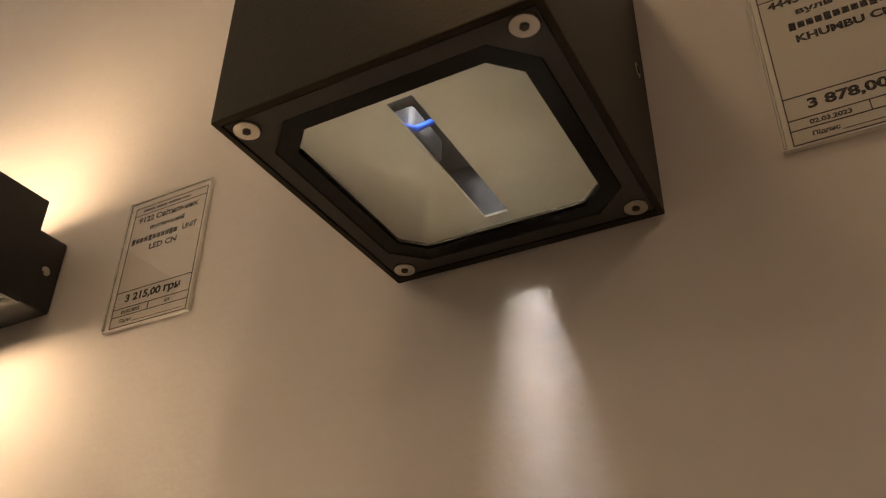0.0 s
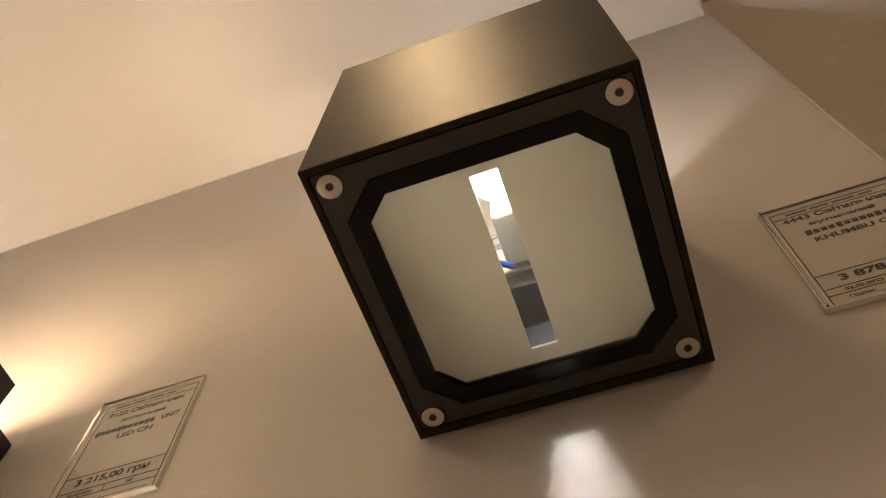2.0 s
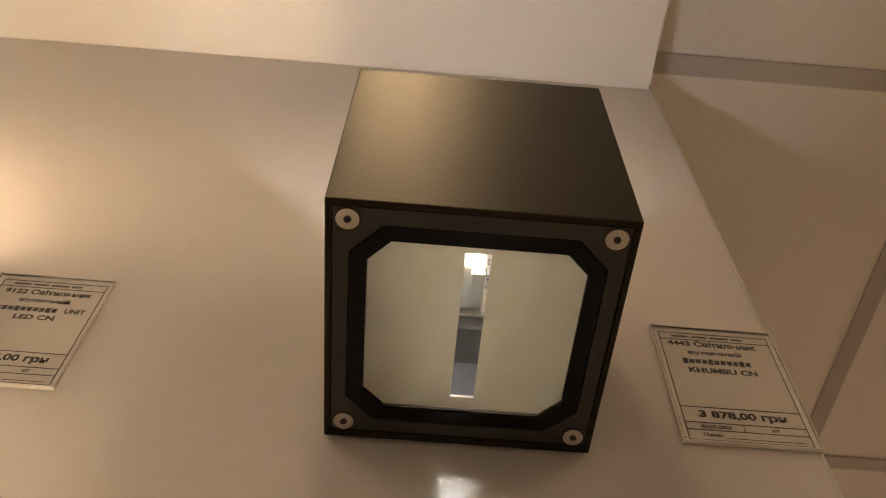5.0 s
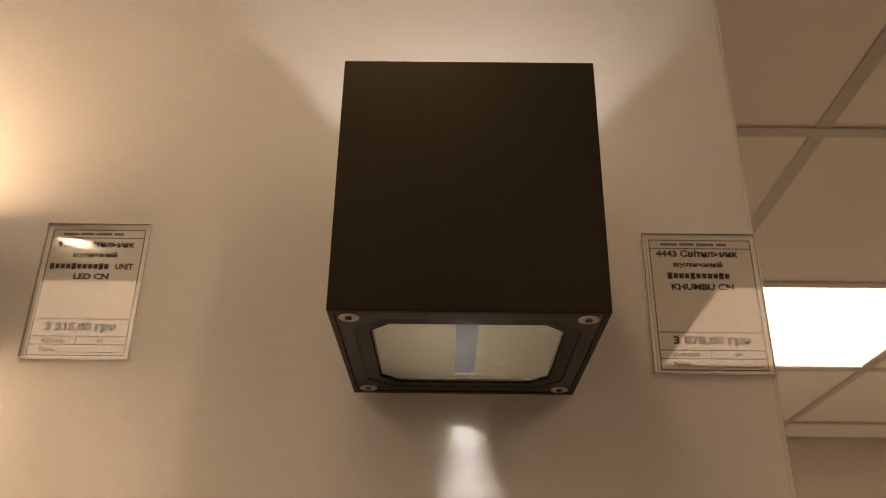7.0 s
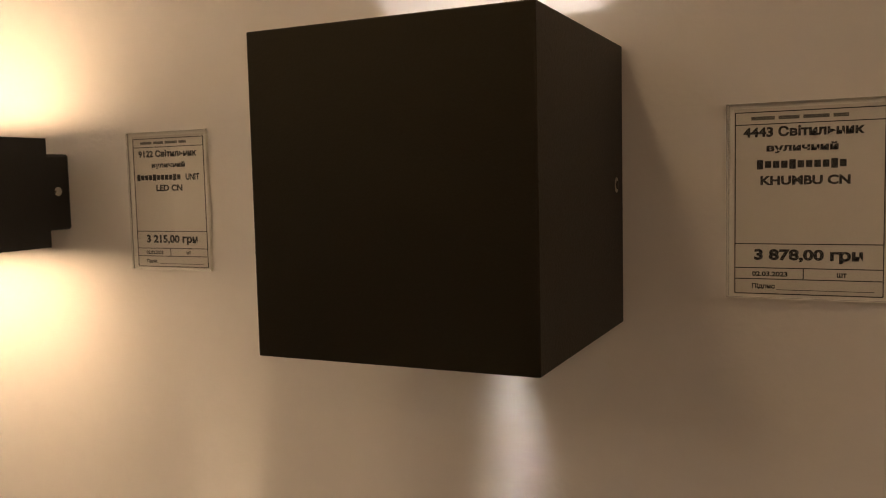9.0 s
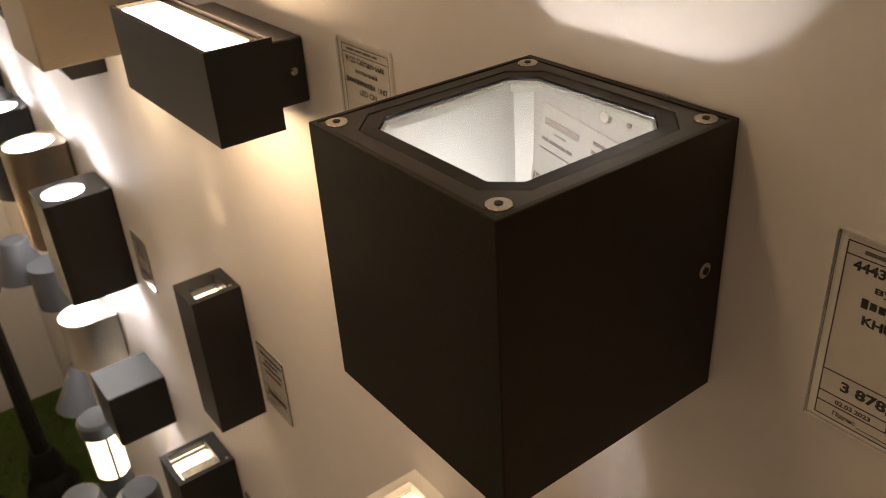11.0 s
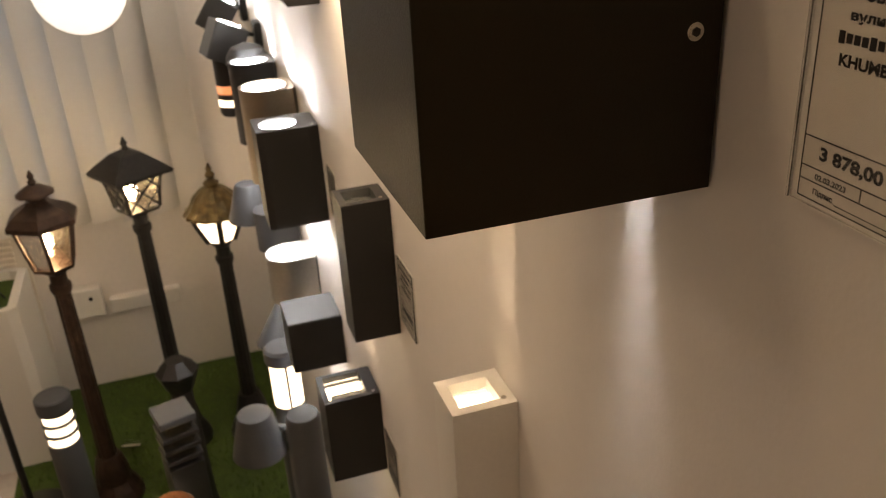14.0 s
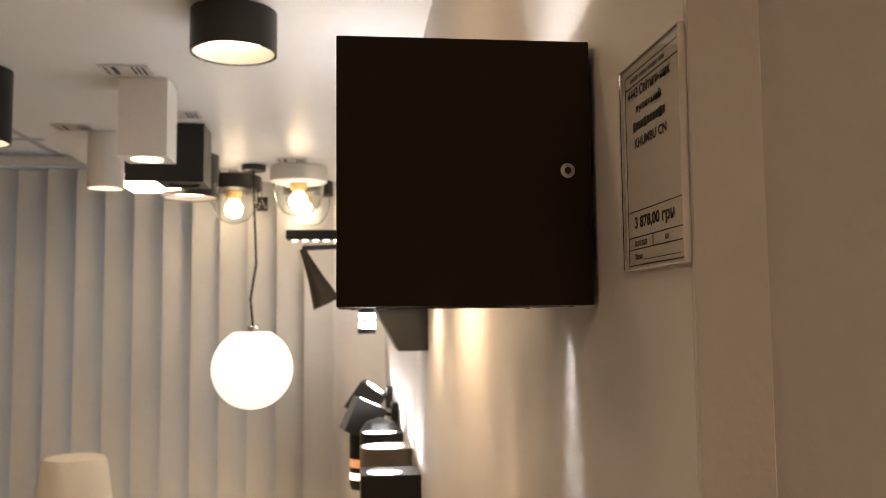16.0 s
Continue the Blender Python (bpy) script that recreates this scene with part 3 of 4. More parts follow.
# ---- price cards in acrylic holders ----
def price_card(x0, x1, z0, z1, rows, price, label, tilt=0.0):
    w, h = x1 - x0, z1 - z0
    t = thing("price_card", pose((x0 + x1) / 2, WALL_Y, (z0 + z1) / 2, 0, tilt, 0), label, "price card", "price cards")
    part("paper", box(-w * 0.455, w * 0.462, -0.0012, -0.0009, -h * 0.485, h * 0.475), PAPER, t)
    hol = part("acrylic_holder", box(-w / 2, w / 2, -0.0030, -0.0018, -h / 2, h / 2), ACRYL, t, "clear acrylic holder")
    hol.visible_shadow = False
    bm = bmesh.new()
    e = 0.0006
    for a, b, c, d in ((-w / 2 - e, w / 2 + e, h / 2, h / 2 + e), (-w / 2 - e, w / 2 + e, -h / 2 - e, -h / 2), (-w / 2 - e, -w / 2, -h / 2, h / 2), (w / 2, w / 2 + e, -h / 2, h / 2)):
        add_box(bm, a, b, -0.0036, -0.0010, c, d)
    part("holder_edge", bm, ACRYL_EDGE, t, "pale cut edge of the acrylic")
    part("holder_rail", box(-w / 2, -w / 2 + 0.0014, -0.0046, -0.0036, -h / 2, h / 2, 0.0003, 1), ACRYL, t).visible_shadow = False
    part("holder_back", box(-w / 2, w / 2, -0.0008, -0.0001, -h / 2, h / 2), PLASTIC, t)
    X = lambda u: -w * 0.455 + u * w * 0.917
    Z = lambda v: h * 0.475 - v * h * 0.96
    y = -0.0014
    def line(u0, u1, v0, v1, th=0.0005):
        b = box(X(u0), X(u1), y, y + 0.0002, Z(v0) - th / 2, Z(v0) + th / 2) if v0 == v1 else box(X(u0) - th / 2, X(u0) + th / 2, y, y + 0.0002, Z(v1), Z(v0))
        part("rule", b, INK, t)
    for v in (0.02, 0.085, 0.725, 0.855, 0.915, 0.995):
        line(0.01, 0.995, v, v)
    line(0.01, 0.01, 0.02, 0.995)
    line(0.995, 0.995, 0.02, 0.995)
    line(0.48, 0.48, 0.855, 0.915)
    def word(body, u0, u1, v, hh):
        part("print", shift(text_bm(body, X(u1) - X(u0), hh), pose((X(u0) + X(u1)) / 2, y, Z(v))), INK, t)
    def bar(u0, u1, v, hh, m=INK):
        part("print_bar", box(X(u0), X(u1), y, y + 0.0002, Z(v) - hh / 2, Z(v) + hh / 2), m, t)
    u = 0.12
    for wd in (0.16, 0.14, 0.17, 0.10):
        bar(u, u + wd, 0.053, 0.0018, GREYINK)
        u += wd + 0.025
    for body, u0, u1, v, hh in rows:
        if body is None:
            n = 11
            for i in range(n):
                a = u0 + (u1 - u0) * i / n
                bar(a, a + (u1 - u0) / n * 0.78, v, hh * (1.0 if i in (0, 4, 9) else 0.76))
        else:
            word(body, u0, u1, v, hh)
    word(price, 0.145, 0.865, 0.79, 0.0072)
    word("02.03.2023", 0.13, 0.375, 0.887, 0.0026)
    word("шт", 0.70, 0.765, 0.887, 0.0022)
    word("Підпис", 0.13, 0.29, 0.955, 0.0031)
    line(0.30, 0.94, 0.972, 0.972, 0.0003)
    return t


price_card(0.1245, 0.2015, 1.6762, 1.7762, [("4443 Світильник", 0.065, 0.865, 0.125, 0.0054), ("вуличний", 0.225, 0.70, 0.215, 0.0050), (None, 0.16, 0.765, 0.30, 0.0048), ("KHUMBU CN", 0.185, 0.78, 0.385, 0.0048)], "3 878,00 грн", "white price card in a clear holder beside the cube lamp")
price_card(-0.2906, -0.2195, 1.6815, 1.7795, [("9122 Світильник", 0.085, 0.905, 0.135, 0.0052), ("вуличний", 0.27, 0.74, 0.225, 0.0048), (None, 0.05, 0.68, 0.315, 0.0046), ("UNIT", 0.74, 0.93, 0.315, 0.0046), ("LED CN", 0.32, 0.69, 0.395, 0.0046)], "3 215,00 грн", "white price card in a clear holder beside the bar lamp")


def small_tag(x0, z0, w=0.072, h=0.098, where="wall"):
    """A price card farther off, its print as bars."""
    t = thing("price_card", pose(x0 + w / 2, WALL_Y, z0 + h / 2), "white price card with black print on the display wall", "price card", "price cards")
    part("paper", box(-w / 2, w / 2, -0.0014, 0, -h / 2, h / 2), PAPER, t)
    p = part("acrylic_holder", box(-w / 2, w / 2, -0.0034, -0.0020, -h / 2, h / 2), ACRYL, t)
    p.visible_shadow = False
    for u0, u1, v, hh in ((0.1, 0.9, 0.88, 0.004), (0.25, 0.75, 0.79, 0.004), (0.15, 0.85, 0.70, 0.004), (0.2, 0.8, 0.60, 0.004), (0.15, 0.85, 0.25, 0.007), (0.0, 1.0, 0.34, 0.0006), (0.0, 1.0, 0.17, 0.0006), (0.1, 0.4, 0.1, 0.002)):
        part("print_bar", box(-w / 2 + u0 * w, -w / 2 + u1 * w, -0.0018, -0.0015, -h / 2 + v * h - hh / 2, -h / 2 + v * h + hh / 2), INK, t)
    return t


# ---- lamps on the display wall ----
def bar_lamp():
    t = thing("wall_lamp", pose(-0.3350, WALL_Y, 1.699), "black bar wall lamp shining warm light up and down", "wall lamp")
    L, y0, y1, H = 0.215, -0.094, -0.036, 0.078
    bm = add_ring(bmesh.new(), [(-L, y0), (0, y0), (0, y1), (-L, y1)], [(-L + 0.004, y0 + 0.004), (-0.004, y0 + 0.004), (-0.004, y1 - 0.004), (-L + 0.004, y1 - 0.004)], 0, H)
    part("body", bm, BLACK, t)
    for z0, z1 in ((H - 0.006, H - 0.004), (0.004, 0.006)):
        part("diffuser", box(-L + 0.0045, -0.018, y0 + 0.0045, y1 - 0.012, z0, z1), LED_WARM, t, "glowing warm diffuser")
        part("diffuser_frame", box(-0.0178, -0.0045, y0 + 0.0045, y1 - 0.0045, z0, z1), BRUSHED, t)
        part("diffuser_rim", box(-L + 0.0045, -0.018, y1 - 0.0118, y1 - 0.0045, z0, z1), BRUSHED, t)
    part("partition", box(-L + 0.0045, -0.0045, y0 + 0.0045, y1 - 0.0045, 0.03, 0.04), BLACK, t)
    part("mount", box(-L + 0.02, -0.0185, y1 + 0.0003, -0.0005, 0.011, 0.068, 0.002), BLACK, t)
    b = lathe([(0.0, 0.0), (0.0022, 0.0), (0.0034, -0.0006), (0.0034, -0.002)], 16)
    part("side_screw", shift(b, pose(-0.0175, -0.012, 0.040, 0, 90, 0)), STEEL, t, "small steel screw", True)


bar_lamp()


def up_down_box(xr, w, d, z0, z1, body, light, label, hole="slot", group="", up=True):
    """A box lamp with light openings above and below. Its origin is at the foot of its back, at the side that faces the end."""
    t = thing("wall_lamp", pose(xr, WALL_Y, z0), label, "wall lamp", group or "box wall lamps")
    H = z1 - z0
    bm = bmesh.new()
    if hole == "slot":
        o = [(-w, -d), (0, -d), (0, -0.0005), (-w, -0.0005)]
        i = [(-w + 0.010, -d + 0.010), (-0.010, -d + 0.010), (-0.010, -d * 0.22), (-w + 0.010, -d * 0.22)]
    else:
        n = 32
        r = min(w, d) * 0.36
        cx, cy = -w / 2, -d * 0.60
        i = [(cx + r * math.cos(2 * math.pi * k / n - 0.75 * math.pi), cy + r * math.sin(2 * math.pi * k / n - 0.75 * math.pi)) for k in range(n)]
        o = []
        for x, y in i:
            dx, dy = x - cx, y - cy
            s = min((w / 2) / max(abs(dx), 1e-9), (d + cy if dy < 0 else -cy - 0.0005) / max(abs(dy), 1e-9))
            o.append((cx + dx * s, cy + dy * s))
    add_ring(bm, o, i, 0, H)
    part("body", bm, body, t)
    if not up:
        part("top_plate", box(-w, 0, -d, -0.0005, H + 0.0002, H + 0.003, 0.0008, 1), DARKGREY, t, "dark grey closed top")
    deep = 0.026 if hole == "slot" else 0.008
    for zz in (deep, H - deep) if up else (deep,):
        s = 1 if zz > H / 2 else -1
        lo, hi = sorted((zz, zz + s * 0.003))
        e = [((x - sum(p[0] for p in i) / len(i)) * 0.98 + sum(p[0] for p in i) / len(i), (y - sum(p[1] for p in i) / len(i)) * 0.98 + sum(p[1] for p in i) / len(i)) for x, y in i]
        if hole == "slot" and s > 0:
            xa, ya, xb, yb = e[0][0], e[0][1], e[2][0], e[2][1]
            cx = -w / 2
            bm = bmesh.new()
            add_box(bm, xa, cx - 0.013, ya, yb, lo, hi)
            add_box(bm, cx + 0.013, xb, ya, yb, lo, hi)
            add_box(bm, cx - 0.013, cx + 0.013, ya, ya + 0.006, lo, hi)
            part("light_source", bm, SLOT_GLOW, t, "glowing lens with a clear slit")
            part("led_chip", box(cx - 0.0016, cx + 0.0016, -d * 0.71, -d * 0.71 + 0.0032, 0.030, 0.032), SLOT_CHIP, t, "bright LED chip")
        else:
            part("light_source", prism(e, lo, hi), light, t, "glowing lens")
        if hole == "slot":
            p = part("pane", prism(e, *sorted((zz + s * 0.012, zz + s * 0.0145))), GLASS, t)
            p.visible_shadow = False
        r = 0.0025
        b = lathe([(0.0, 0.0), (r, 0.0), (r, -0.001)], 12)
        part("screw", shift(b, pose(-0.010, -0.010, H + 0.0006 if s > 0 else -0.0006, 0 if s > 0 else 180)), STEEL, t)
    return t


def half_round(xr, w, d, z0, z1, body, light, label, up=True, group="half-round wall lamps"):
    """A lamp with a round front and flat sides; the light openings are round."""
    t = thing("wall_lamp", pose(xr, WALL_Y, z0), label, "wall lamp", group)
    H = z1 - z0
    r = w / 2
    n = 32
    cx, cy = -r, -(d - r)
    o, i = [], []
    for k in range(n):
        a = 2 * math.pi * k / n - math.pi / 2
        c, s = math.cos(a), math.sin(a)
        i.append((cx + r * 0.86 * c, cy + r * 0.86 * s))
        if s <= 0.0:
            o.append((cx + r * c, cy + r * s))
        else:
            q = min(r / max(abs(c), 1e-9), (-cy - 0.0005) / s)
            o.append((cx + q * c, cy + q * s))
    part("body", add_ring(bmesh.new(), o, i, 0, H), body, t, smooth=True)
    if not up:
        part("top_plate", prism(o, H + 0.0002, H + 0.002), DARKGREY, t, "dark grey closed top")
    for zz in (0.007, H - 0.007) if up else (0.007,):
        lo, hi = sorted((zz, zz + (0.003 if zz > H / 2 else -0.003)))
        part("light_source", lathe([(r * 0.85, lo), (r * 0.85, hi)], n, cx=cx, cy=cy), light, t, "glowing lens")
        b = lathe([(0.0, 0.0), (0.0025, 0.0), (0.0025, -0.001)], 12)
        part("screw", shift(b, pose(-0.012, -0.012, H + 0.0006 if zz > H / 2 else -0.0006, 0 if zz > H / 2 else 180)), STEEL, t)
    return t


up_down_box(-0.620, 0.062, 0.066, 1.190, 1.396, BLACK, LED_SOFT, "tall narrow black box wall lamp, lit warm", "slot")
up_down_box(-1.149, 0.100, 0.117, 1.152, 1.348, BLACK, LED_WHITE, "black square wall lamp with round white light openings", "round")
up_down_box(-0.187, 0.057, 0.062, 1.160, 1.362, WHITE, LED_SOFT, "white box wall lamp with a glowing slot on top", "slot")
up_down_box(-0.820, 0.090, 0.098, 0.790, 0.958, BLACK, LED_SOFT, "dark square wall lamp with a warm slot of light", "slot")
up_down_box(-1.150, 0.110, 0.113, 0.820, 0.934, BLACK, LED_WHITE, "low black box wall lamp shining white downwards", "slot", "", False)
half_round(-1.394, 0.108, 0.116, 1.150, 1.361, BRONZED, LED_WHITE, "bronzed steel half-round wall lamp, lit white")
half_round(-1.694, 0.105, 0.112, 1.150, 1.354, BLACK, LED_WHITE, "black half-round wall lamp, lit white")
half_round(-1.668, 0.105, 0.110, 0.860, 0.968, DARKGREY, CHROME, "short dark grey half-round wall lamp with a closed top", False)
half_round(-1.400, 0.108, 0.114, 0.843, 0.960, BRUSHED, LED_WHITE, "short brushed steel half-round wall lamp, lit white")
bx = thing("wall_lamp", pose(-0.75, WALL_Y, 1.676), "plain sand-coloured box wall lamp", "wall lamp")
part("body", box(-0.13, 0, -0.13, -0.0005, 0, 0.122, 0.003), BEIGE, bx)
part("light_source", box(-0.115, -0.015, -0.115, -0.02, -0.002, -0.0005), LED_SOFT, bx)
al = thing("wall_lamp", pose(-1.95, WALL_Y, 1.17), "black wall lantern with amber and white lights", "wall lamp")
part("wall_plate", box(-0.04, 0.04, -0.06, -0.0005, 0.02, 0.14, 0.003), BLACK, al)
part("housing", lathe([(0.034, 0.0), (0.038, 0.01), (0.038, 0.17), (0.020, 0.19)], 20, cy=-0.10), BLACK, al, smooth=True)
part("amber_glass", lathe([(0.0385, 0.062), (0.0385, 0.085)], 20, cy=-0.10, cap=False), AMBER_GLOW, al, "glowing amber band", True)
part("light_ring", lathe([(0.0385, 0.028), (0.0385, 0.046)], 20, cy=-0.10, cap=False), OPAL, al, "glowing white band", True)
small_tag(-0.600, 1.225)
small_tag(-0.80, 0.80)
small_tag(-0.69, 1.690)
small_tag(-1.10, 1.19)


def wedge_lamp():
    t = thing("wall_lamp", pose(-0.98, WALL_Y, 1.594), "black wedge-shaped wall lamp, narrow at the foot", "wall lamp")
    prof = [(0.0, -0.0005), (0.0, -0.052), (0.13, -0.125), (0.24, -0.125), (0.24, -0.0005)]
    rings = [[(x, y, z) for z, y in prof] for x in (-0.12, 0.0)]
    part("body", loft(rings), BLACK, t)
    part("light_source", box(-0.105, -0.015, -0.11, -0.02, 0.2405, 0.242), LED_WHITE, t)


wedge_lamp()


def led_bar_lamp():
    t = thing("wall_lamp", pose(-1.62, WALL_Y, 1.86), "black folding LED arm lamp with a row of lights", "wall lamp")
    part("wall_plate", box(-0.05, 0.05, -0.02, -0.0005, -0.06, 0.06, 0.003), BLACK, t)
    part("arm", box(-0.022, 0.022, -0.295, -0.02, -0.012, 0.012, 0.003), BLACK, t)
    for k in range(9):
        part("led", box(-0.008, 0.008, -0.28 + k * 0.026, -0.268 + k * 0.026, -0.0145, -0.0122), LED_SOFT, t)
    part("strut", tube([(0.0, -0.03, -0.03), (0.0, -0.08, 0.09), (0.0, -0.10, 0.13)], 0.008), BLACK, t)


led_bar_lamp()


def cone_spot():
    t = thing("wall_lamp", pose(-1.9, WALL_Y, 1.85), "dark bronze cone-shaped spot lamp on an arm", "wall lamp")
    part("wall_plate", box(-0.04, 0.04, -0.018, -0.0005, -0.04, 0.04, 0.003), CASTIRON, t)
    part("arm", tube([(0, -0.01, 0.0), (0, -0.15, 0.005), (0, -0.27, 0.0)], 0.007), CASTIRON, t)
    b = lathe([(0.009, 0.0), (0.012, -0.03), (0.022, -0.09), (0.040, -0.165), (0.042, -0.17), (0.036, -0.168), (0.018, -0.09), (0.006, -0.04)], 28)
    part("cone", shift(b, pose(0, -0.27, -0.002, 24, 0, 0)), DARKBRONZE, t, "tapered bronze cone", True)


cone_spot()


def band_lamp():
    t = thing("wall_lamp", pose(-2.32, WALL_Y, 1.60), "black post wall lamp with stacked bands of light", "wall lamp")
    part("wall_plate", box(-0.03, 0.03, -0.05, -0.0005, 0.08, 0.18, 0.003), BLACK, t)
    z = 0.0
    for kind, h in (("b", 0.018), ("l", 0.022), ("b", 0.010), ("l", 0.016), ("b", 0.085), ("l", 0.022), ("b", 0.012), ("l", 0.020), ("b", 0.020)):
        if kind == "b":
            part("housing", lathe([(0.03, z), (0.03, z + h)], 20, cy=-0.08), BLACK, t, smooth=True)
        else:
            part("light_ring", lathe([(0.026, z), (0.026, z + h)], 20, cy=-0.08), LED_WHITE, t, "glowing ring")
        z += h


band_lamp()


def box_spot(x, y, z, tilt, turn, label):
    t = thing("spot_lamp", pose(x, WALL_Y, z), label, "spot lamp", "wall spots")
    part("wall_plate", box(-0.03, 0.03, -0.02, -0.0005, -0.035, 0.035, 0.003), BLACK, t)
    part("arm", tube([(0, -0.02, 0), (0, y * 0.6, 0.01), (0, y, 0.0)], 0.006), BLACK, t)
    h = part("head", shift(box(-0.045, 0.045, -0.045, 0.045, -0.05, 0.05, 0.004), pose(0, y, -0.01, tilt, 0, turn)), DARKGREY, t)
    part("light_source", shift(lathe([(0.03, 0.0505), (0.03, 0.052)], 20), pose(0, y, -0.01, tilt, 0, turn)), LED_WHITE, t)


box_spot(-1.95, -0.10, 1.375, -25, 10, "dark grey square spot lamp tilted on its bracket")
box_spot(-2.28, -0.085, 1.395, -35, -10, "dark grey square spot lamp with its head tipped")
dm = thing("wall_lamp", pose(-1.83, WALL_Y, 1.33), "round dark grey shell wall lamp", "wall lamp")
part("shell", lathe([(0.055, 0.0), (0.052, 0.02), (0.038, 0.04), (0.01, 0.05)], 24, cy=-0.056), DARKGREY, dm, smooth=True)


def cone_shade_lamp(x, z, s, label):
    t = thing("wall_lamp", pose(x, WALL_Y, z), label, "wall lamp", "cone wall lamps")
    part("wall_plate", box(-0.03, 0.03, -0.018, -0.0005, -0.02, 0.06, 0.003), DARKGREY, t)
    part("arm", tube([(0, -0.015, 0.03), (0, -0.06, 0.035), (0, -0.11, 0.02)], 0.007), DARKGREY, t)
    part("shade", lathe([(0.028 * s, 0.045), (0.034 * s, 0.04), (0.062 * s, -0.055), (0.060 * s, -0.056), (0.030 * s, 0.03)], 28, cy=-0.11), DARKGREY, t, smooth=True)
    part("bulb", lathe([(0.004, -0.04), (0.018, -0.03), (0.018, 0.0), (0.004, 0.02)], 14, cy=-0.11), OPAL, t, smooth=True)


cone_shade_lamp(-1.80, 0.975, 1.0, "grey cone-shaded wall lamp")


# ---- the ceiling lamps under the soffit ----
def soffit_tag(x, y):
    t = thing("price_card", pose(x, y, soffit_at(x) - 0.0015), "white price card with black print on the soffit", "price card", "soffit price cards")
    part("paper", box(-0.036, 0.036, -0.05, 0.05, -0.0015, 0.0), PAPER, t)
    for v, hh in ((0.038, 0.005), (0.028, 0.005), (0.018, 0.005), (-0.02, 0.01), (-0.038, 0.004)):
        part("print_bar", box(-0.028, 0.028, v - hh / 2, v + hh / 2, -0.0019, -0.0016), INK, t)


def can_light(x, y, r, z, body, light, label, inset=0.012):
    t = thing("ceiling_lamp", pose(x, y, z), label, "ceiling lamp", "ceiling lamps")
    H = soffit_at(x) - z - 0.0015
    part("body", lathe([(r, 0), (r, H), (0.001, H), (0.001, H - 0.004), (r - 0.004, H - 0.004), (r - 0.004, 0)], 40, cap=False), body, t, smooth=True)
    part("reflector", lathe([(r - 0.0042, 0.002), (r * 0.7, inset + 0.012)], 40, cap=False), WHITE, t, smooth=True)
    part("light_source", lathe([(r * 0.7, inset + 0.012), (r * 0.7, inset + 0.015)], 32), light, t, "glowing lens")


def square_light(x, y, w, z, body, light, label):
    t = thing("ceiling_lamp", pose(x, y, z), label, "ceiling lamp", "ceiling lamps")
    H = soffit_at(x) - z - 0.0015
    h = w / 2
    n = 32
    i = [(h * 0.68 * math.cos(2 * math.pi * k / n + math.pi / 4), h * 0.68 * math.sin(2 * math.pi * k / n + math.pi / 4)) for k in range(n)]
    o = [(p[0] * h / max(abs(p[0]), abs(p[1])), p[1] * h / max(abs(p[0]), abs(p[1]))) for p in i]
    part("body", add_ring(bmesh.new(), o, i, 0, H), body, t)
    part("light_source", lathe([(h * 0.67, 0.006), (h * 0.67, 0.009)], n), light, t, "glowing lens")


def dome_light(x, y, body, label):
    t = thing("ceiling_lamp", pose(x, y, soffit_at(x) - 0.0012), label, "ceiling lamp", "dome ceiling lamps")
    part("base", lathe([(0.001, -0.0005), (0.094, -0.0005), (0.096, -0.004), (0.096, -0.050), (0.088, -0.054), (0.001, -0.054)], 40), body, t, smooth=True)
    d = [(0.086, -0.0545), (0.084, -0.09), (0.072, -0.13), (0.048, -0.158), (0.02, -0.168), (0.001, -0.17)]
    g = part("glass_dome", lathe(d + [(r * 0.965, z + 0.003) for r, z in d[::-1]], 36, cap=False), GLASS, t, "clear glass dome", True)
    g.visible_shadow = False
    part("bulb_holder", lathe([(0.03, -0.0545), (0.026, -0.075), (0.018, -0.085)], 20), AMBER, t, smooth=True)
    part("bulb", lathe([(0.016, -0.085), (0.030, -0.105), (0.032, -0.122), (0.024, -0.142), (0.002, -0.150)], 24), BULB_WARM, t, "lit bulb", True)


can_light(-0.06, -0.315, 0.045, 2.142, BLACK, CAN_LOW, "small black cylinder ceiling spot above the cube lamp", 0.004)
can_light(-0.657, -0.802, 0.045, 2.142, BLACK, CAN_SPOT, "small black cylinder ceiling spot, lit warm", 0.004)
can_light(-0.93, -0.332, 0.073, 2.107, BLACK, CAN_GLOW, "black cylinder ceiling lamp with a warm white inside")
square_light(-1.385, -0.577, 0.104, 2.005, WHITE, CEIL_LED, "white square column ceiling lamp, lit")
can_light(-1.90, -0.806, 0.048, 2.017, WHITE, CEIL_LED, "slim white cylinder ceiling lamp, lit")
square_light(-1.81, -0.577, 0.122, 2.014, BLACK, SOCKET_DARK, "black square column ceiling lamp")
can_light(-2.19, -0.630, 0.087, 2.031, BLACK, CEIL_LED, "flat black disc ceiling lamp, lit white", 0.004)
can_light(-1.30, -0.905, 0.070, 2.022, BLACK, CEIL_LED, "black cylinder ceiling lamp near the soffit edge")
dome_light(-2.57, -0.545, BLACK, "glass dome ceiling lamp on a black base")
dome_light(-2.38, -0.305, WHITE, "glass dome ceiling lamp on a white base")
dome_light(-2.68, -0.29, BLACK, "glass dome ceiling lamp close to the window")
tb = thing("ceiling_lamp", pose(-2.10, -0.72, 2.045), "flat white box ceiling lamp glowing from its face", "ceiling lamp", "ceiling lamps")
part("body", box(-0.08, 0.08, -0.08, 0.08, 0.012, soffit_at(-2.1) - 2.047, 0.003), BLACK, tb)
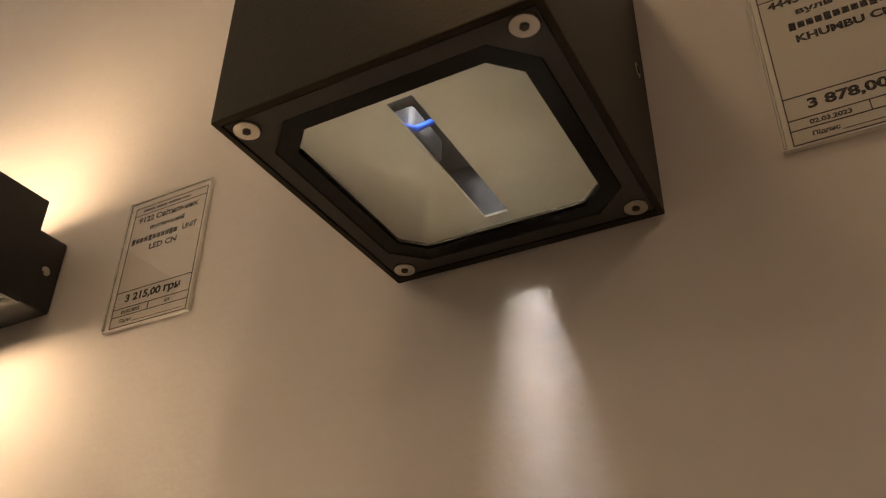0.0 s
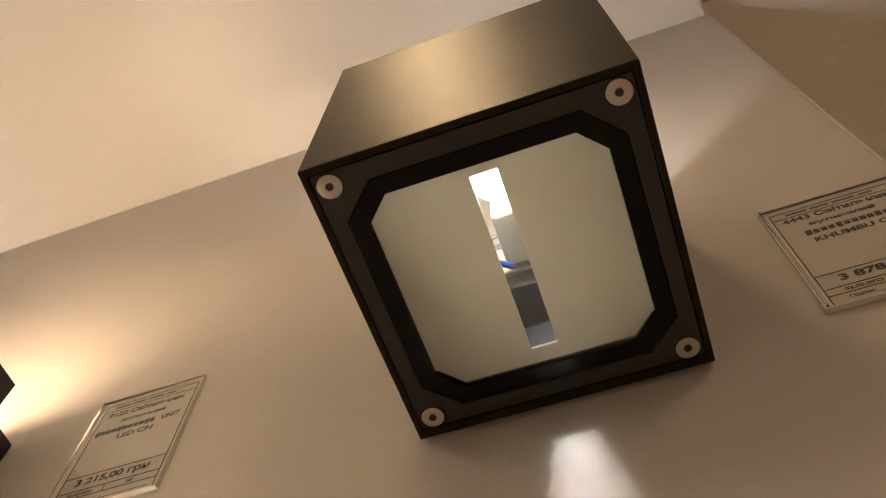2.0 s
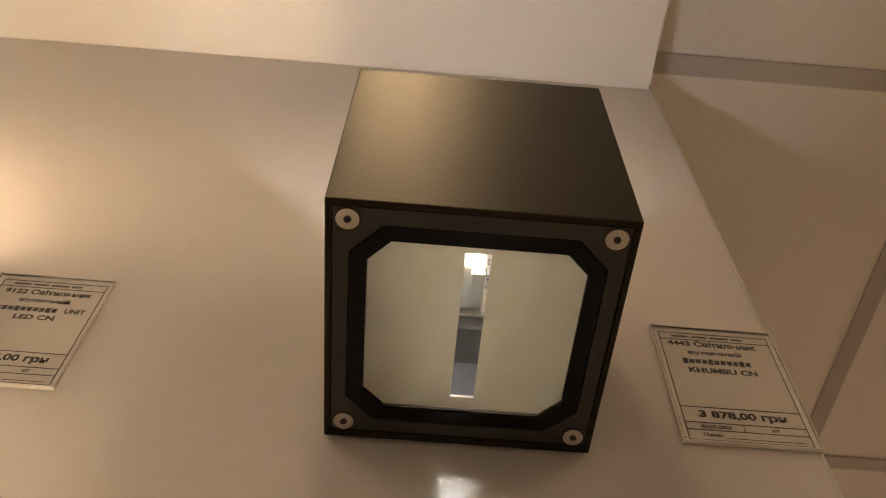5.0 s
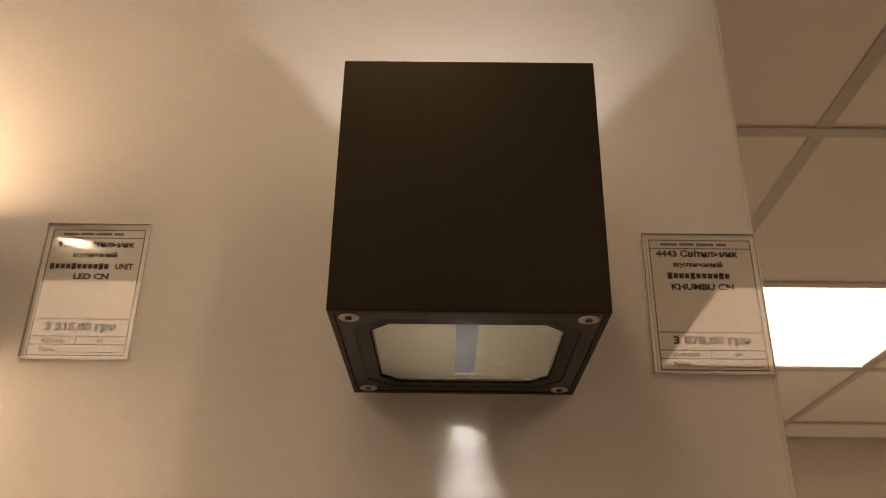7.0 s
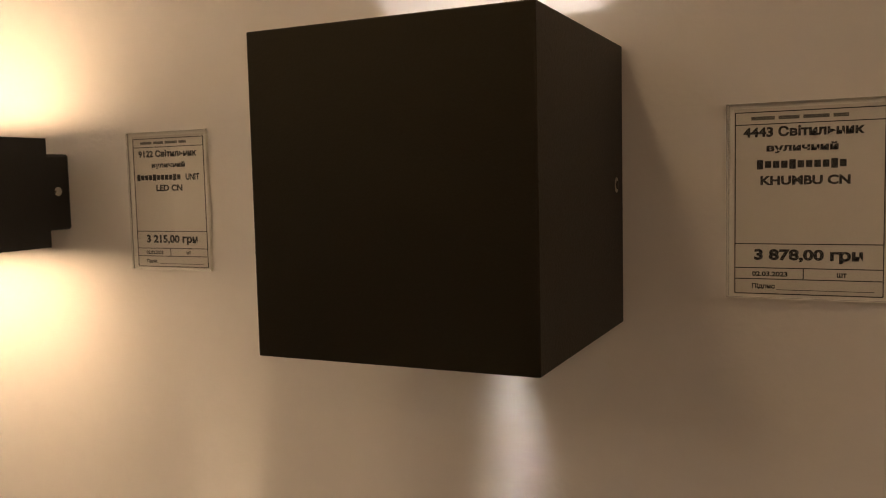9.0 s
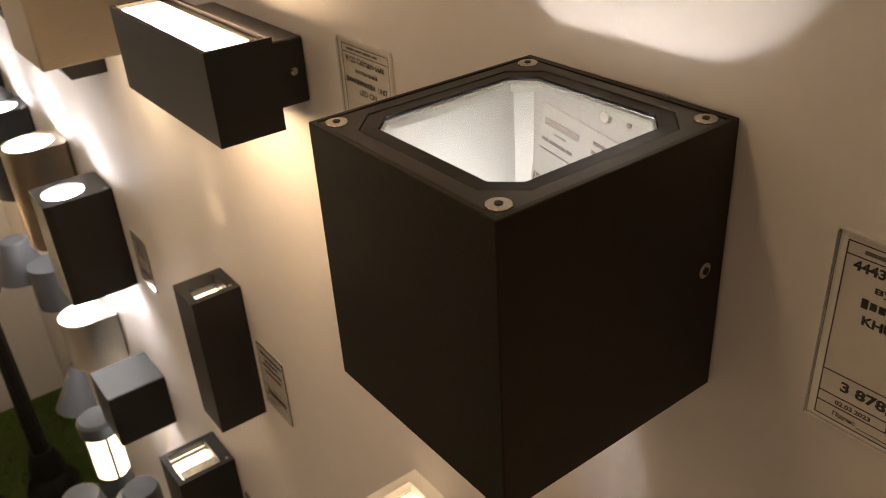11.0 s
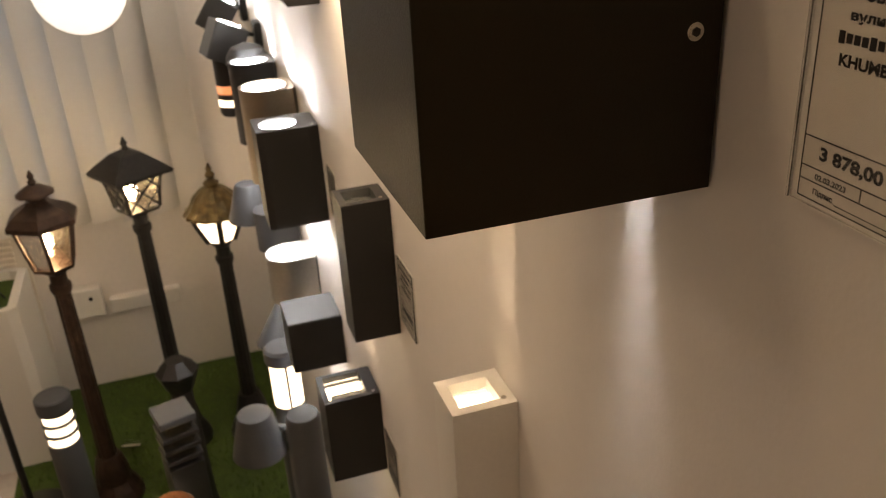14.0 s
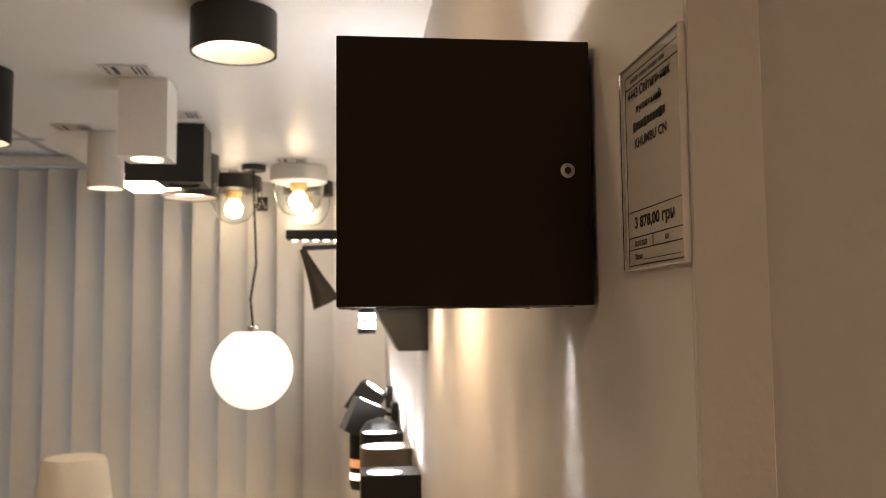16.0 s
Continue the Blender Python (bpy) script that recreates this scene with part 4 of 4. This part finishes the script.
part("diffuser", box(-0.078, 0.078, -0.078, 0.078, 0.0, 0.0118, 0.003), LED_SOFT, tb)
for x, y in ((-1.28, -0.60), (-1.82, -0.87), (-1.66, -0.56), (-2.44, -0.56), (-2.25, -0.32)):
    soffit_tag(x, y)


sg = thing("sign", pose(-2.66, -0.455, 2.075), "small black hanging plaque with thin white lines", "sign")
part("plate", box(-0.002, 0.002, -0.021, 0.021, -0.026, 0.026, 0.0008, 1), BLACK, sg)
for a, b2 in (((-0.014, -0.018), (0.0, 0.016)), ((0.0, 0.016), (0.014, -0.018)), ((-0.016, 0.004), (0.014, -0.002))):
    part("line", tube([(0.0028, a[0], a[1]), (0.0028, b2[0], b2[1])], 0.0009, 5), PAPER, sg)
part("string", tube([(0, 0, 0.026), (0, 0, soffit_at(-2.66) - 2.076)], 0.0012, 5), CABLE, sg)


def globe_lamp():
    t = thing("pendant_lamp", pose(-2.35, -0.452, 1.357), "glowing white globe pendant on a black cable", "pendant lamp")
    pr = [(0.001, 0.0)] + [(0.132 * math.sin(a), 0.132 - 0.132 * math.cos(a)) for a in [math.pi * k / 20 for k in range(1, 17)]] + [(0.06, 0.252), (0.001, 0.252)]
    part("globe", lathe(pr, 40), GLOBE_GLOW, t, "glowing white plastic globe", True)
    part("cap", lathe([(0.018, 0.2525), (0.018, 0.270), (0.006, 0.278)], 20), CHROME, t, smooth=True)
    H = soffit_at(-2.35) - 1.357
    part("cable", tube([(0, 0, 0.276), (0.0, -0.008, 0.36), (0.0, 0.010, 0.48), (0.0, 0.004, 0.62), (0, 0.0, 0.75), (0, 0, H - 0.02)], 0.004), CABLE, t)
    part("ceiling_rose", lathe([(0.04, H - 0.02), (0.04, H - 0.0005)], 20), BLACK, t, smooth=True)


globe_lamp()


# ---- vertical blinds ----
def blinds():
    t = thing("vertical_blind", pose(WIN_X + 0.10, 0, 0), "cream vertical blind with closed fabric slats", "blind")
    part("head_rail", box(-0.02, 0.02, -3.0, -0.16, 2.215, 2.25), PLASTIC, t)
    me = None
    for k in range(29):
        y = -0.244 - 0.1022 * k
        if me is None:
            rings = []
            for s in range(9):
                u = -0.0635 + 0.127 * s / 8
                bow = 0.006 * math.cos(math.pi * u / 0.127)
                rings.append([(bow, u, 0.0), (bow + 0.0008, u, 0.0), (bow + 0.0008, u, 1.57), (bow, u, 1.57)])
            ob = part("slat", loft(rings), BLIND, t, smooth=True)
            me = ob.data
        else:
            ob = new("slat", me)
            ob.parent = t
        ob.matrix_basis = pose(0.0, y, 0.635 + 0.004 * math.sin(k * 2.3), 0, 0, 28 + 4 * math.sin(k * 1.7))
    part("pull_cord", tube([(0.03, -0.19, 2.2), (0.032, -0.19, 1.4), (0.03, -0.192, 0.9)], 0.002, 6), PLASTIC, t)


blinds()

# ---- floor display: turf, post lamps, bollards ----
structure("ground_turf", box(WIN_X + 0.005, -0.1, -1.0, -0.004, FLOOR, FLOOR + 0.012), TURF, "green artificial turf mat under the post lamps", "turf")


def turf_blades():
    rnd = random.Random(5)
    bm = bmesh.new()
    for _ in range(9000):
        x, y = rnd.uniform(WIN_X + 0.02, -0.3), rnd.uniform(-0.99, -0.02)
        a, h, w = rnd.uniform(0, 6.28), rnd.uniform(0.012, 0.024), 0.0022
        lx, ly = rnd.uniform(-0.012, 0.012), rnd.uniform(-0.012, 0.012)
        z = FLOOR + 0.0115
        v = [bm.verts.new((x - w * math.cos(a), y - w * math.sin(a), z)), bm.verts.new((x + w * math.cos(a), y + w * math.sin(a), z)), bm.verts.new((x + lx, y + ly, z + h))]
        bm.faces.new(v)
    me = bpy.data.meshes.new("turf_blades")
    bm.to_mesh(me)
    bm.free()
    me.materials.append(BLADE)
    tagged(new("turf_blades", me), "short green plastic blades of the turf mat", "turf", kind="stuff")


turf_blades()
BASE = FLOOR + 0.012


def post_pole(t, h, r, material):
    part("base", lathe([(0.085, 0.0), (0.085, 0.02), (0.075, 0.045), (0.058, 0.075), (0.052, 0.12), (0.044, 0.15), (0.038, 0.17)], 16), material, t, smooth=False)
    part("pole", lathe([(r * 1.25, 0.17), (r * 1.2, 0.3), (r, h - 0.06)], 24, flute=0.08, cap=True), material, t)
    part("collar", lathe([(r * 1.2, h - 0.06), (r * 1.35, h - 0.05), (r * 1.35, h - 0.035), (r * 1.05, h - 0.03), (r * 1.05, h)], 20), material, t, smooth=True)


def post_hex():
    t = thing("post_lamp", pose(-2.07, -0.663, BASE), "brown hexagonal garden post lantern, lit", "garden lamp", "post lamps")
    h = 0.83
    post_pole(t, h, 0.023, RUST)
    part("cup", lathe([(0.024, h), (0.040, h + 0.012), (0.062, h + 0.022), (0.064, h + 0.032)], 6), RUST, t)
    z0, z1 = h + 0.032, h + 0.165
    g = part("glass", lathe([(0.056, z0), (0.083, z1)], 6, cap=False), LANTERN_GLASS, t, "seeded glass panes")
    g.visible_shadow = False
    for k in range(6):
        a = math.pi / 3 * k
        part("rib", tube([(0.060 * math.cos(a), 0.060 * math.sin(a), z0), (0.087 * math.cos(a), 0.087 * math.sin(a), z1)], 0.005, 6), RUST, t)
    part("roof", lathe([(0.088, z1), (0.104, z1 - 0.004), (0.104, z1 + 0.010), (0.085, z1 + 0.030), (0.040, z1 + 0.055), (0.030, z1 + 0.065)], 6), RUST, t)
    part("chimney", lathe([(0.024, z1 + 0.064), (0.024, z1 + 0.080), (0.052, z1 + 0.082), (0.050, z1 + 0.088), (0.022, z1 + 0.106), (0.010, z1 + 0.110)], 16), RUST, t, smooth=True)
    part("finial", lathe([(0.007, z1 + 0.109), (0.013, z1 + 0.118), (0.007, z1 + 0.126), (0.010, z1 + 0.134), (0.002, z1 + 0.152)], 14), RUST, t, smooth=True)
    part("bulb", lathe([(0.012, z0 + 0.01), (0.026, z0 + 0.045), (0.024, z0 + 0.066), (0.004, z0 + 0.082)], 18), LANTERN_BULB, t, "lit bulb", True)


def post_lattice():
    t = thing("post_lamp", pose(-2.29, -0.421, BASE), "black square garden post lantern with lattice panes", "garden lamp", "post lamps")
    h = 0.885
    post_pole(t, h, 0.022, CASTIRON)
    part("cup", lathe([(0.023, h), (0.030, h + 0.010), (0.068, h + 0.014), (0.073, h + 0.026)], 4, math.pi / 4 + 0.5), CASTIRON, t)
    z0, z1 = h + 0.026, h + 0.142
    rot = math.pi / 4 + 0.5
    g = part("glass", lathe([(0.069, z0), (0.092, z1)], 4, rot, cap=False), LANTERN_GLASS, t, "seeded glass panes")
    g.visible_shadow = False
    corner = lambda k, u: Vector(((0.072 + 0.024 * u ** 1.4) * math.cos(rot + math.pi / 2 * k), (0.072 + 0.024 * u ** 1.4) * math.sin(rot + math.pi / 2 * k), z0 + (z1 - z0) * u))
    for k in range(4):
        part("corner_bar", tube([corner(k, u) for u in (0, 0.35, 0.7, 1.0)], 0.005, 6), CASTIRON, t)
        for s in (-1, 1):
            for o in (-0.5, 0.0, 0.5, 1.0):
                pts = []
                for q in range(11):
                    u = q / 10
                    v = o + u if s > 0 else 1 - o - u
                    if 0 <= v <= 1:
                        pts.append(corner(k, u).lerp(corner(k + 1, u), v) * 1.0)
                if len(pts) > 1:
                    part("lattice_bar", tube(pts, 0.0034, 5), CASTIRON, t)
    part("roof", lathe([(0.100, z1), (0.134, z1 - 0.006), (0.136, z1 + 0.004), (0.096, z1 + 0.032), (0.05, z1 + 0.062), (0.016, z1 + 0.074)], 4, rot), CASTIRON, t)
    part("finial", lathe([(0.010, z1 + 0.072), (0.012, z1 + 0.078), (0.007, z1 + 0.084), (0.011, z1 + 0.093), (0.002, z1 + 0.115)], 14), CASTIRON, t, smooth=True)
    part("bulb", lathe([(0.012, z0 + 0.008), (0.024, z0 + 0.040), (0.022, z0 + 0.060), (0.004, z0 + 0.075)], 18), LANTERN_BULB, t, "lit bulb", True)


def post_dome():
    t = thing("post_lamp", pose(-2.25, -0.188, BASE), "black and gold domed garden post lantern with opal panes", "garden lamp", "post lamps")
    h = 0.745
    post_pole(t, h, 0.022, CASTIRON)
    part("cup", lathe([(0.024, h), (0.032, h + 0.01), (0.052, h + 0.03)], 20), CASTIRON, t, smooth=True)
    z0, z1 = h + 0.028, h + 0.125
    prof = [(0.046, z0), (0.060, z0 + 0.03), (0.078, z0 + 0.07), (0.086, z1)]
    part("opal_glass", lathe(prof, 24), OPAL, t, "glowing opal panes", True)
    for k in range(6):
        a = math.pi / 3 * k
        part("rib", tube([((r + 0.002) * math.cos(a), (r + 0.002) * math.sin(a), z) for r, z in prof], 0.0095, 8), CASTIRON, t)
    part("dome", lathe([(0.088, z1), (0.104, z1 - 0.004), (0.102, z1 + 0.006), (0.084, z1 + 0.020), (0.070, z1 + 0.050), (0.040, z1 + 0.078), (0.018, z1 + 0.088)], 32, flute=0.05), GOLDPAT, t, "ribbed gold-brown dome", False)
    part("finial", lathe([(0.022, z1 + 0.086), (0.026, z1 + 0.098), (0.010, z1 + 0.108), (0.016, z1 + 0.122), (0.008, z1 + 0.134), (0.010, z1 + 0.142), (0.002, z1 + 0.162)], 16), GOLDPAT, t, smooth=True)


post_hex()
post_lattice()
post_dome()


def floor_lamp():
    t = thing("floor_lamp", pose(-2.05, -0.917, BASE), "white-shaded outdoor floor lamp on a thin black stem", "floor lamp")
    z = 0.975 - BASE
    part("base", lathe([(0.13, 0), (0.13, 0.012), (0.12, 0.02), (0.012, 0.024)], 36), BLACK, t, smooth=True)
    part("stem", lathe([(0.011, 0.024), (0.011, z + 0.02)], 14), BLACK, t, smooth=True)
    part("shade", lathe([(0.012, z + 0.004), (0.118, z), (0.126, z + 0.012), (0.088, z + 0.275), (0.080, z + 0.288), (0.001, z + 0.292)], 40), SHADE, t, "white moulded plastic shade", True)


floor_lamp()


def planter():
    t = thing("display_box", pose(-2.52, -1.16, FLOOR), "white plastic display box with a strip of turf", "display box")
    H = 0.62
    w, d = 0.17, 0.30
    part("body", add_ring(bmesh.new(), octagon(1, 0.1), octagon(0.9, 0.1), 0, 1), PLASTIC, t).matrix_basis = Matrix.Diagonal((w, d, H, 1))
    part("turf_strip", box(-w * 0.9, w * 0.9, -d * 0.9, d * 0.9, H - 0.06, H - 0.035), TURF, t, "green turf strip")
    for k, (x, y) in enumerate(((-0.02, -0.10), (0.02, 0.0), (-0.03, 0.12))):
        s = thing("garden_spot", pose(-2.52 + x, -1.16 + y, FLOOR + H - 0.035), "small black garden spike spotlight with a cable", "spot lamp", "garden spots")
        part("stalk", lathe([(0.010, 0), (0.010, 0.06)], 12), BLACK, s, smooth=True)
        b = lathe([(0.012, -0.04), (0.030, -0.03), (0.034, 0.035), (0.028, 0.036), (0.024, 0.02)], 22)
        part("head", shift(b, pose(0, 0, 0.085, 62, 0, 60 - 30 * k)), BLACK, s, smooth=True)
        b = lathe([(0.022, 0.022), (0.022, 0.024)], 18)
        part("lens", shift(b, pose(0, 0, 0.085, 62, 0, 60 - 30 * k)), CHROME, s)
        part("cable", tube([(0, 0.01, 0.08), (0.02, 0.05, 0.10), (0.03, 0.10, 0.04), (0.03, 0.12, 0.0)], 0.003, 6), CABLE, s)


planter()


def ring_bollard(x, y, h):
    t = thing("bollard_lamp", pose(x, y, BASE), "grey round bollard lamp with three glowing rings", "bollard lamp", "bollards")
    part("post", lathe([(0.045, 0), (0.045, h - 0.15)], 28), DARKGREY, t, smooth=True)
    z = h - 0.15
    for k in range(3):
        part("light_ring", lathe([(0.040, z), (0.040, z + 0.026)], 24), OPAL, t, "glowing ring")
        part("fin", lathe([(0.040, z + 0.026), (0.046, z + 0.028), (0.046, z + 0.034), (0.040, z + 0.036)], 24), DARKGREY, t)
        z += 0.036
    part("cap", lathe([(0.048, z), (0.048, z + 0.036), (0.044, z + 0.040)], 28), DARKGREY, t, smooth=True)


def louvre_bollard(x, y, h):
    t = thing("bollard_lamp", pose(x, y, BASE, 0, 0, 15), "black square bollard lamp with louvres and glass", "bollard lamp", "bollards")
    part("post", box(-0.045, 0.045, -0.045, 0.045, 0, h - 0.15, 0.003), BLACK, t)
    part("diffuser", box(-0.033, 0.033, -0.033, 0.033, h - 0.15, h - 0.02), LANTERN_GLASS, t)
    for k in range(3):
        part("louvre", box(-0.047, 0.047, -0.047, 0.047, h - 0.135 + 0.036 * k, h - 0.123 + 0.036 * k, 0.002), BLACK, t)
    part("cap", box(-0.047, 0.047, -0.047, 0.047, h - 0.02, h, 0.003), DARKGREY, t)


def cone_bollard(x, y, h, r, label):
    t = thing("bollard_lamp", pose(x, y, BASE), label, "bollard lamp", "bollards")
    part("post", lathe([(0.03, 0), (0.03, h - 0.05)], 24), DARKGREY, t, smooth=True)
    part("arm", tube([(0, 0, h - 0.06), (-0.01, -0.05, h - 0.05), (-0.01, -0.09, h - 0.06)], 0.008), DARKGREY, t)
    part("shade", lathe([(r * 0.55, h), (r * 0.6, h - 0.002), (r, h - 0.105), (r * 0.97, h - 0.106), (r * 0.55, h - 0.01)], 30, cx=-0.01, cy=-0.09), DARKGREY, t, "grey conical shade", True)
    part("bulb", lathe([(0.002, h - 0.10), (0.02, h - 0.085), (0.02, h - 0.05), (0.004, h - 0.03)], 16, cx=-0.01, cy=-0.09), OPAL, t, smooth=True)


def opal_bollard(x, y, h):
    t = thing("bollard_lamp", pose(x, y, BASE), "grey bollard lamp with a glowing opal cylinder", "bollard lamp", "bollards")
    part("post", lathe([(0.035, 0), (0.035, h - 0.15)], 24), DARKGREY, t, smooth=True)
    part("opal_glass", lathe([(0.034, h - 0.15), (0.034, h - 0.035)], 24), OPAL, t, "glowing opal cylinder", True)
    part("cap", lathe([(0.042, h - 0.035), (0.042, h - 0.006), (0.036, h)], 26), DARKGREY, t, smooth=True)
    for k in range(3):
        a = 2.1 * k
        part("rod", tube([(0.038 * math.cos(a), 0.038 * math.sin(a), h - 0.15), (0.038 * math.cos(a), 0.038 * math.sin(a), h - 0.035)], 0.003, 6), DARKGREY, t)


def lantern_bollard(x, y, h):
    t = thing("bollard_lamp", pose(x, y, BASE), "low black bollard lantern with a sloping hood", "bollard lamp", "bollards")
    part("post", lathe([(0.05, 0), (0.04, 0.05), (0.032, h - 0.10)], 20), CASTIRON, t, smooth=True)
    part("hood", lathe([(0.040, h - 0.10), (0.062, h - 0.045), (0.064, h - 0.035), (0.030, h)], 8), CASTIRON, t)


def copper_bollard(x, y, h):
    t = thing("bollard_lamp", pose(x, y, BASE), "bollard lamp with a copper-coloured cap, lit", "bollard lamp", "bollards")
    part("post", lathe([(0.035, 0), (0.035, h - 0.10)], 24), BLACK, t, smooth=True)
    part("opal_glass", lathe([(0.032, h - 0.10), (0.032, h - 0.03)], 24), OPAL, t, smooth=True)
    part("cap", lathe([(0.055, h - 0.03), (0.055, h - 0.012), (0.045, h)], 28), COPPER, t, "copper-coloured cap", True)


ring_bollard(-1.80, -0.715, 0.505 - BASE)
louvre_bollard(-1.55, -0.398, 0.535 - BASE)
lantern_bollard(-1.90, -0.388, 0.475 - BASE)
cone_bollard(-1.20, -0.115, 0.705 - BASE, 0.062, "grey bollard lamp with a conical shade")
pt = thing("wall_lamp", pose(-1.62, WALL_Y, 0.66), "grey pointed cone wall lamp hung from a bracket", "wall lamp", "cone wall lamps")
part("wall_plate", box(-0.025, 0.025, -0.016, -0.0005, -0.03, 0.10, 0.003), DARKGREY, pt)
part("arm", tube([(0, -0.012, 0.08), (0, -0.05, 0.095), (0, -0.09, 0.090)], 0.006), DARKGREY, pt)
part("shade", shift(lathe([(0.006, 0.09), (0.012, 0.08), (0.048, -0.045), (0.046, -0.046), (0.010, 0.07)], 28), pose(0, -0.105, 0.005, -14)), DARKGREY, pt, "grey pointed cone", True)
part("bulb", lathe([(0.003, -0.04), (0.016, -0.03), (0.016, -0.01), (0.004, 0.01)], 14, cy=-0.108), OPAL, pt, smooth=True)
opal_bollard(-1.30, -0.118, 0.805 - BASE)
copper_bollard(-1.40, -0.434, 0.365 - BASE)
cb = thing("bollard_lamp", pose(-1.08, -0.112, BASE), "plain grey round bollard post", "bollard lamp", "bollards")
part("post", lathe([(0.036, 0), (0.036, 0.757 - BASE), (0.032, 0.767 - BASE)], 26), DARKGREY, cb, smooth=True)

# small white price cards on the turf, and a box and socket strip by the wall
for x, y, a in ((-1.95, -0.50, 20), (-1.75, -0.33, -15), (-1.42, -0.25, 10), (-1.30, -0.50, 30), (-2.30, -0.62, 5)):
    t = thing("price_card", pose(x, y, BASE + 0.022, 60, 0, 70 + a), "small white price card standing on the turf", "price card", "turf price cards")
    part("paper", box(-0.030, 0.030, -0.001, 0.001, -0.02, 0.02), PAPER, t)
    part("stand", box(-0.030, 0.030, 0.001, 0.02, -0.02, -0.018), ACRYL, t)
# a white birdhouse-like lamp, reduced to an unlit box with a dark dot
jb = thing("birdhouse_lamp", pose(WIN_X, -0.72, 0.30), "white birdhouse-like lamp, shaped as a plain box on the window wall", "junction box")
part("box_body", box(0.0005, 0.06, -0.07, 0.07, -0.06, 0.06, 0.006), PLASTIC, jb)
part("button", lathe([(0.008, 0.0), (0.008, 0.004)], 12), BLACK, jb).matrix_basis = pose(0.0605, 0.03, 0.02, 0, 90, 0)
sk = thing("socket_strip", pose(WIN_X, -0.50, 0.26), "white wall socket strip by the turf", "socket strip")
part("strip", box(0.0005, 0.04, -0.13, 0.13, -0.03, 0.03, 0.004), PLASTIC, sk)
rad = thing("radiator", pose(WIN_X, -1.35, 0.45), "cream louvred radiator cover under the window", "radiator")
part("panel", box(0.0005, 0.02, -0.62, 0.48, -0.35, 0.18, 0.004), SHADE, rad)
for k in range(7):
    part("slat", box(0.0205, 0.032, -0.58, 0.44, 0.02 + 0.022 * k, 0.032 + 0.022 * k, 0.002, 1), SHADE, rad)


# ---- the back of the shop: sconces on its wall ----
def sconce(x, z, lit, label):
    t = thing("sconce", pose(x, BACK_Y, z), label, "sconce", "shop sconces")
    part("rose", shift(lathe([(0.001, 0.0), (0.07, 0.0), (0.07, 0.012), (0.062, 0.022), (0.001, 0.024)], 30), pose(0, -0.0005, 0, 90)), BLACK, t, smooth=True)
    part("arm", tube([(0, -0.02, 0.0), (0.02, -0.09, 0.06), (0.05, -0.13, 0.085), (0.085, -0.15, 0.07), (0.10, -0.15, 0.02)], 0.008, 8), CASTIRON, t)
    part("neck", lathe([(0.022, 0.025), (0.022, -0.035)], 18, cx=0.10, cy=-0.15), COPPER, t, smooth=True)
    part("shade", lathe([(0.030, -0.03), (0.055, -0.05), (0.10, -0.14), (0.145, -0.17), (0.143, -0.172), (0.09, -0.138), (0.03, -0.05)], 32, cx=0.10, cy=-0.15), BLACK, t, "black bell shade, copper inside", True)
    part("bulb", lathe([(0.01, -0.08), (0.032, -0.12), (0.034, -0.15), (0.02, -0.18), (0.002, -0.19)], 18, cx=0.10, cy=-0.15), BULB_WARM if lit else LANTERN_GLASS, t, smooth=True)


for k in range(4):
    sconce(1.09 + 0.46 * k, 1.86, False, "black bell-shaded sconce with a copper neck")


def disc_sconce(x, z):
    t = thing("sconce", pose(x, BACK_Y, z), "round white wall lamp, lit warm", "sconce", "shop disc sconces")
    part("base", shift(lathe([(0.001, 0.0), (0.06, 0.0), (0.06, 0.02), (0.001, 0.02)], 28), pose(0, -0.0005, 0, 90)), WHITE, t, smooth=True)
    part("diffuser", shift(lathe([(0.030, 0.0205), (0.037, 0.030), (0.037, 0.042), (0.026, 0.052), (0.001, 0.055)], 28), pose(0, -0.0005, 0, 90)), DISC_GLOW, t, "glowing opal disc", True)


for k in range(4):
    disc_sconce(1.045 + 0.46 * k, 1.485)
    disc_sconce(0.72 + 0.46 * k, 1.20)
structure("baseboard", box(0.3, X1, BACK_Y - 0.012, BACK_Y - 0.001, 1.985, 2.0), SHOP_PAINT, "thin painted rail along the back wall", "trim")
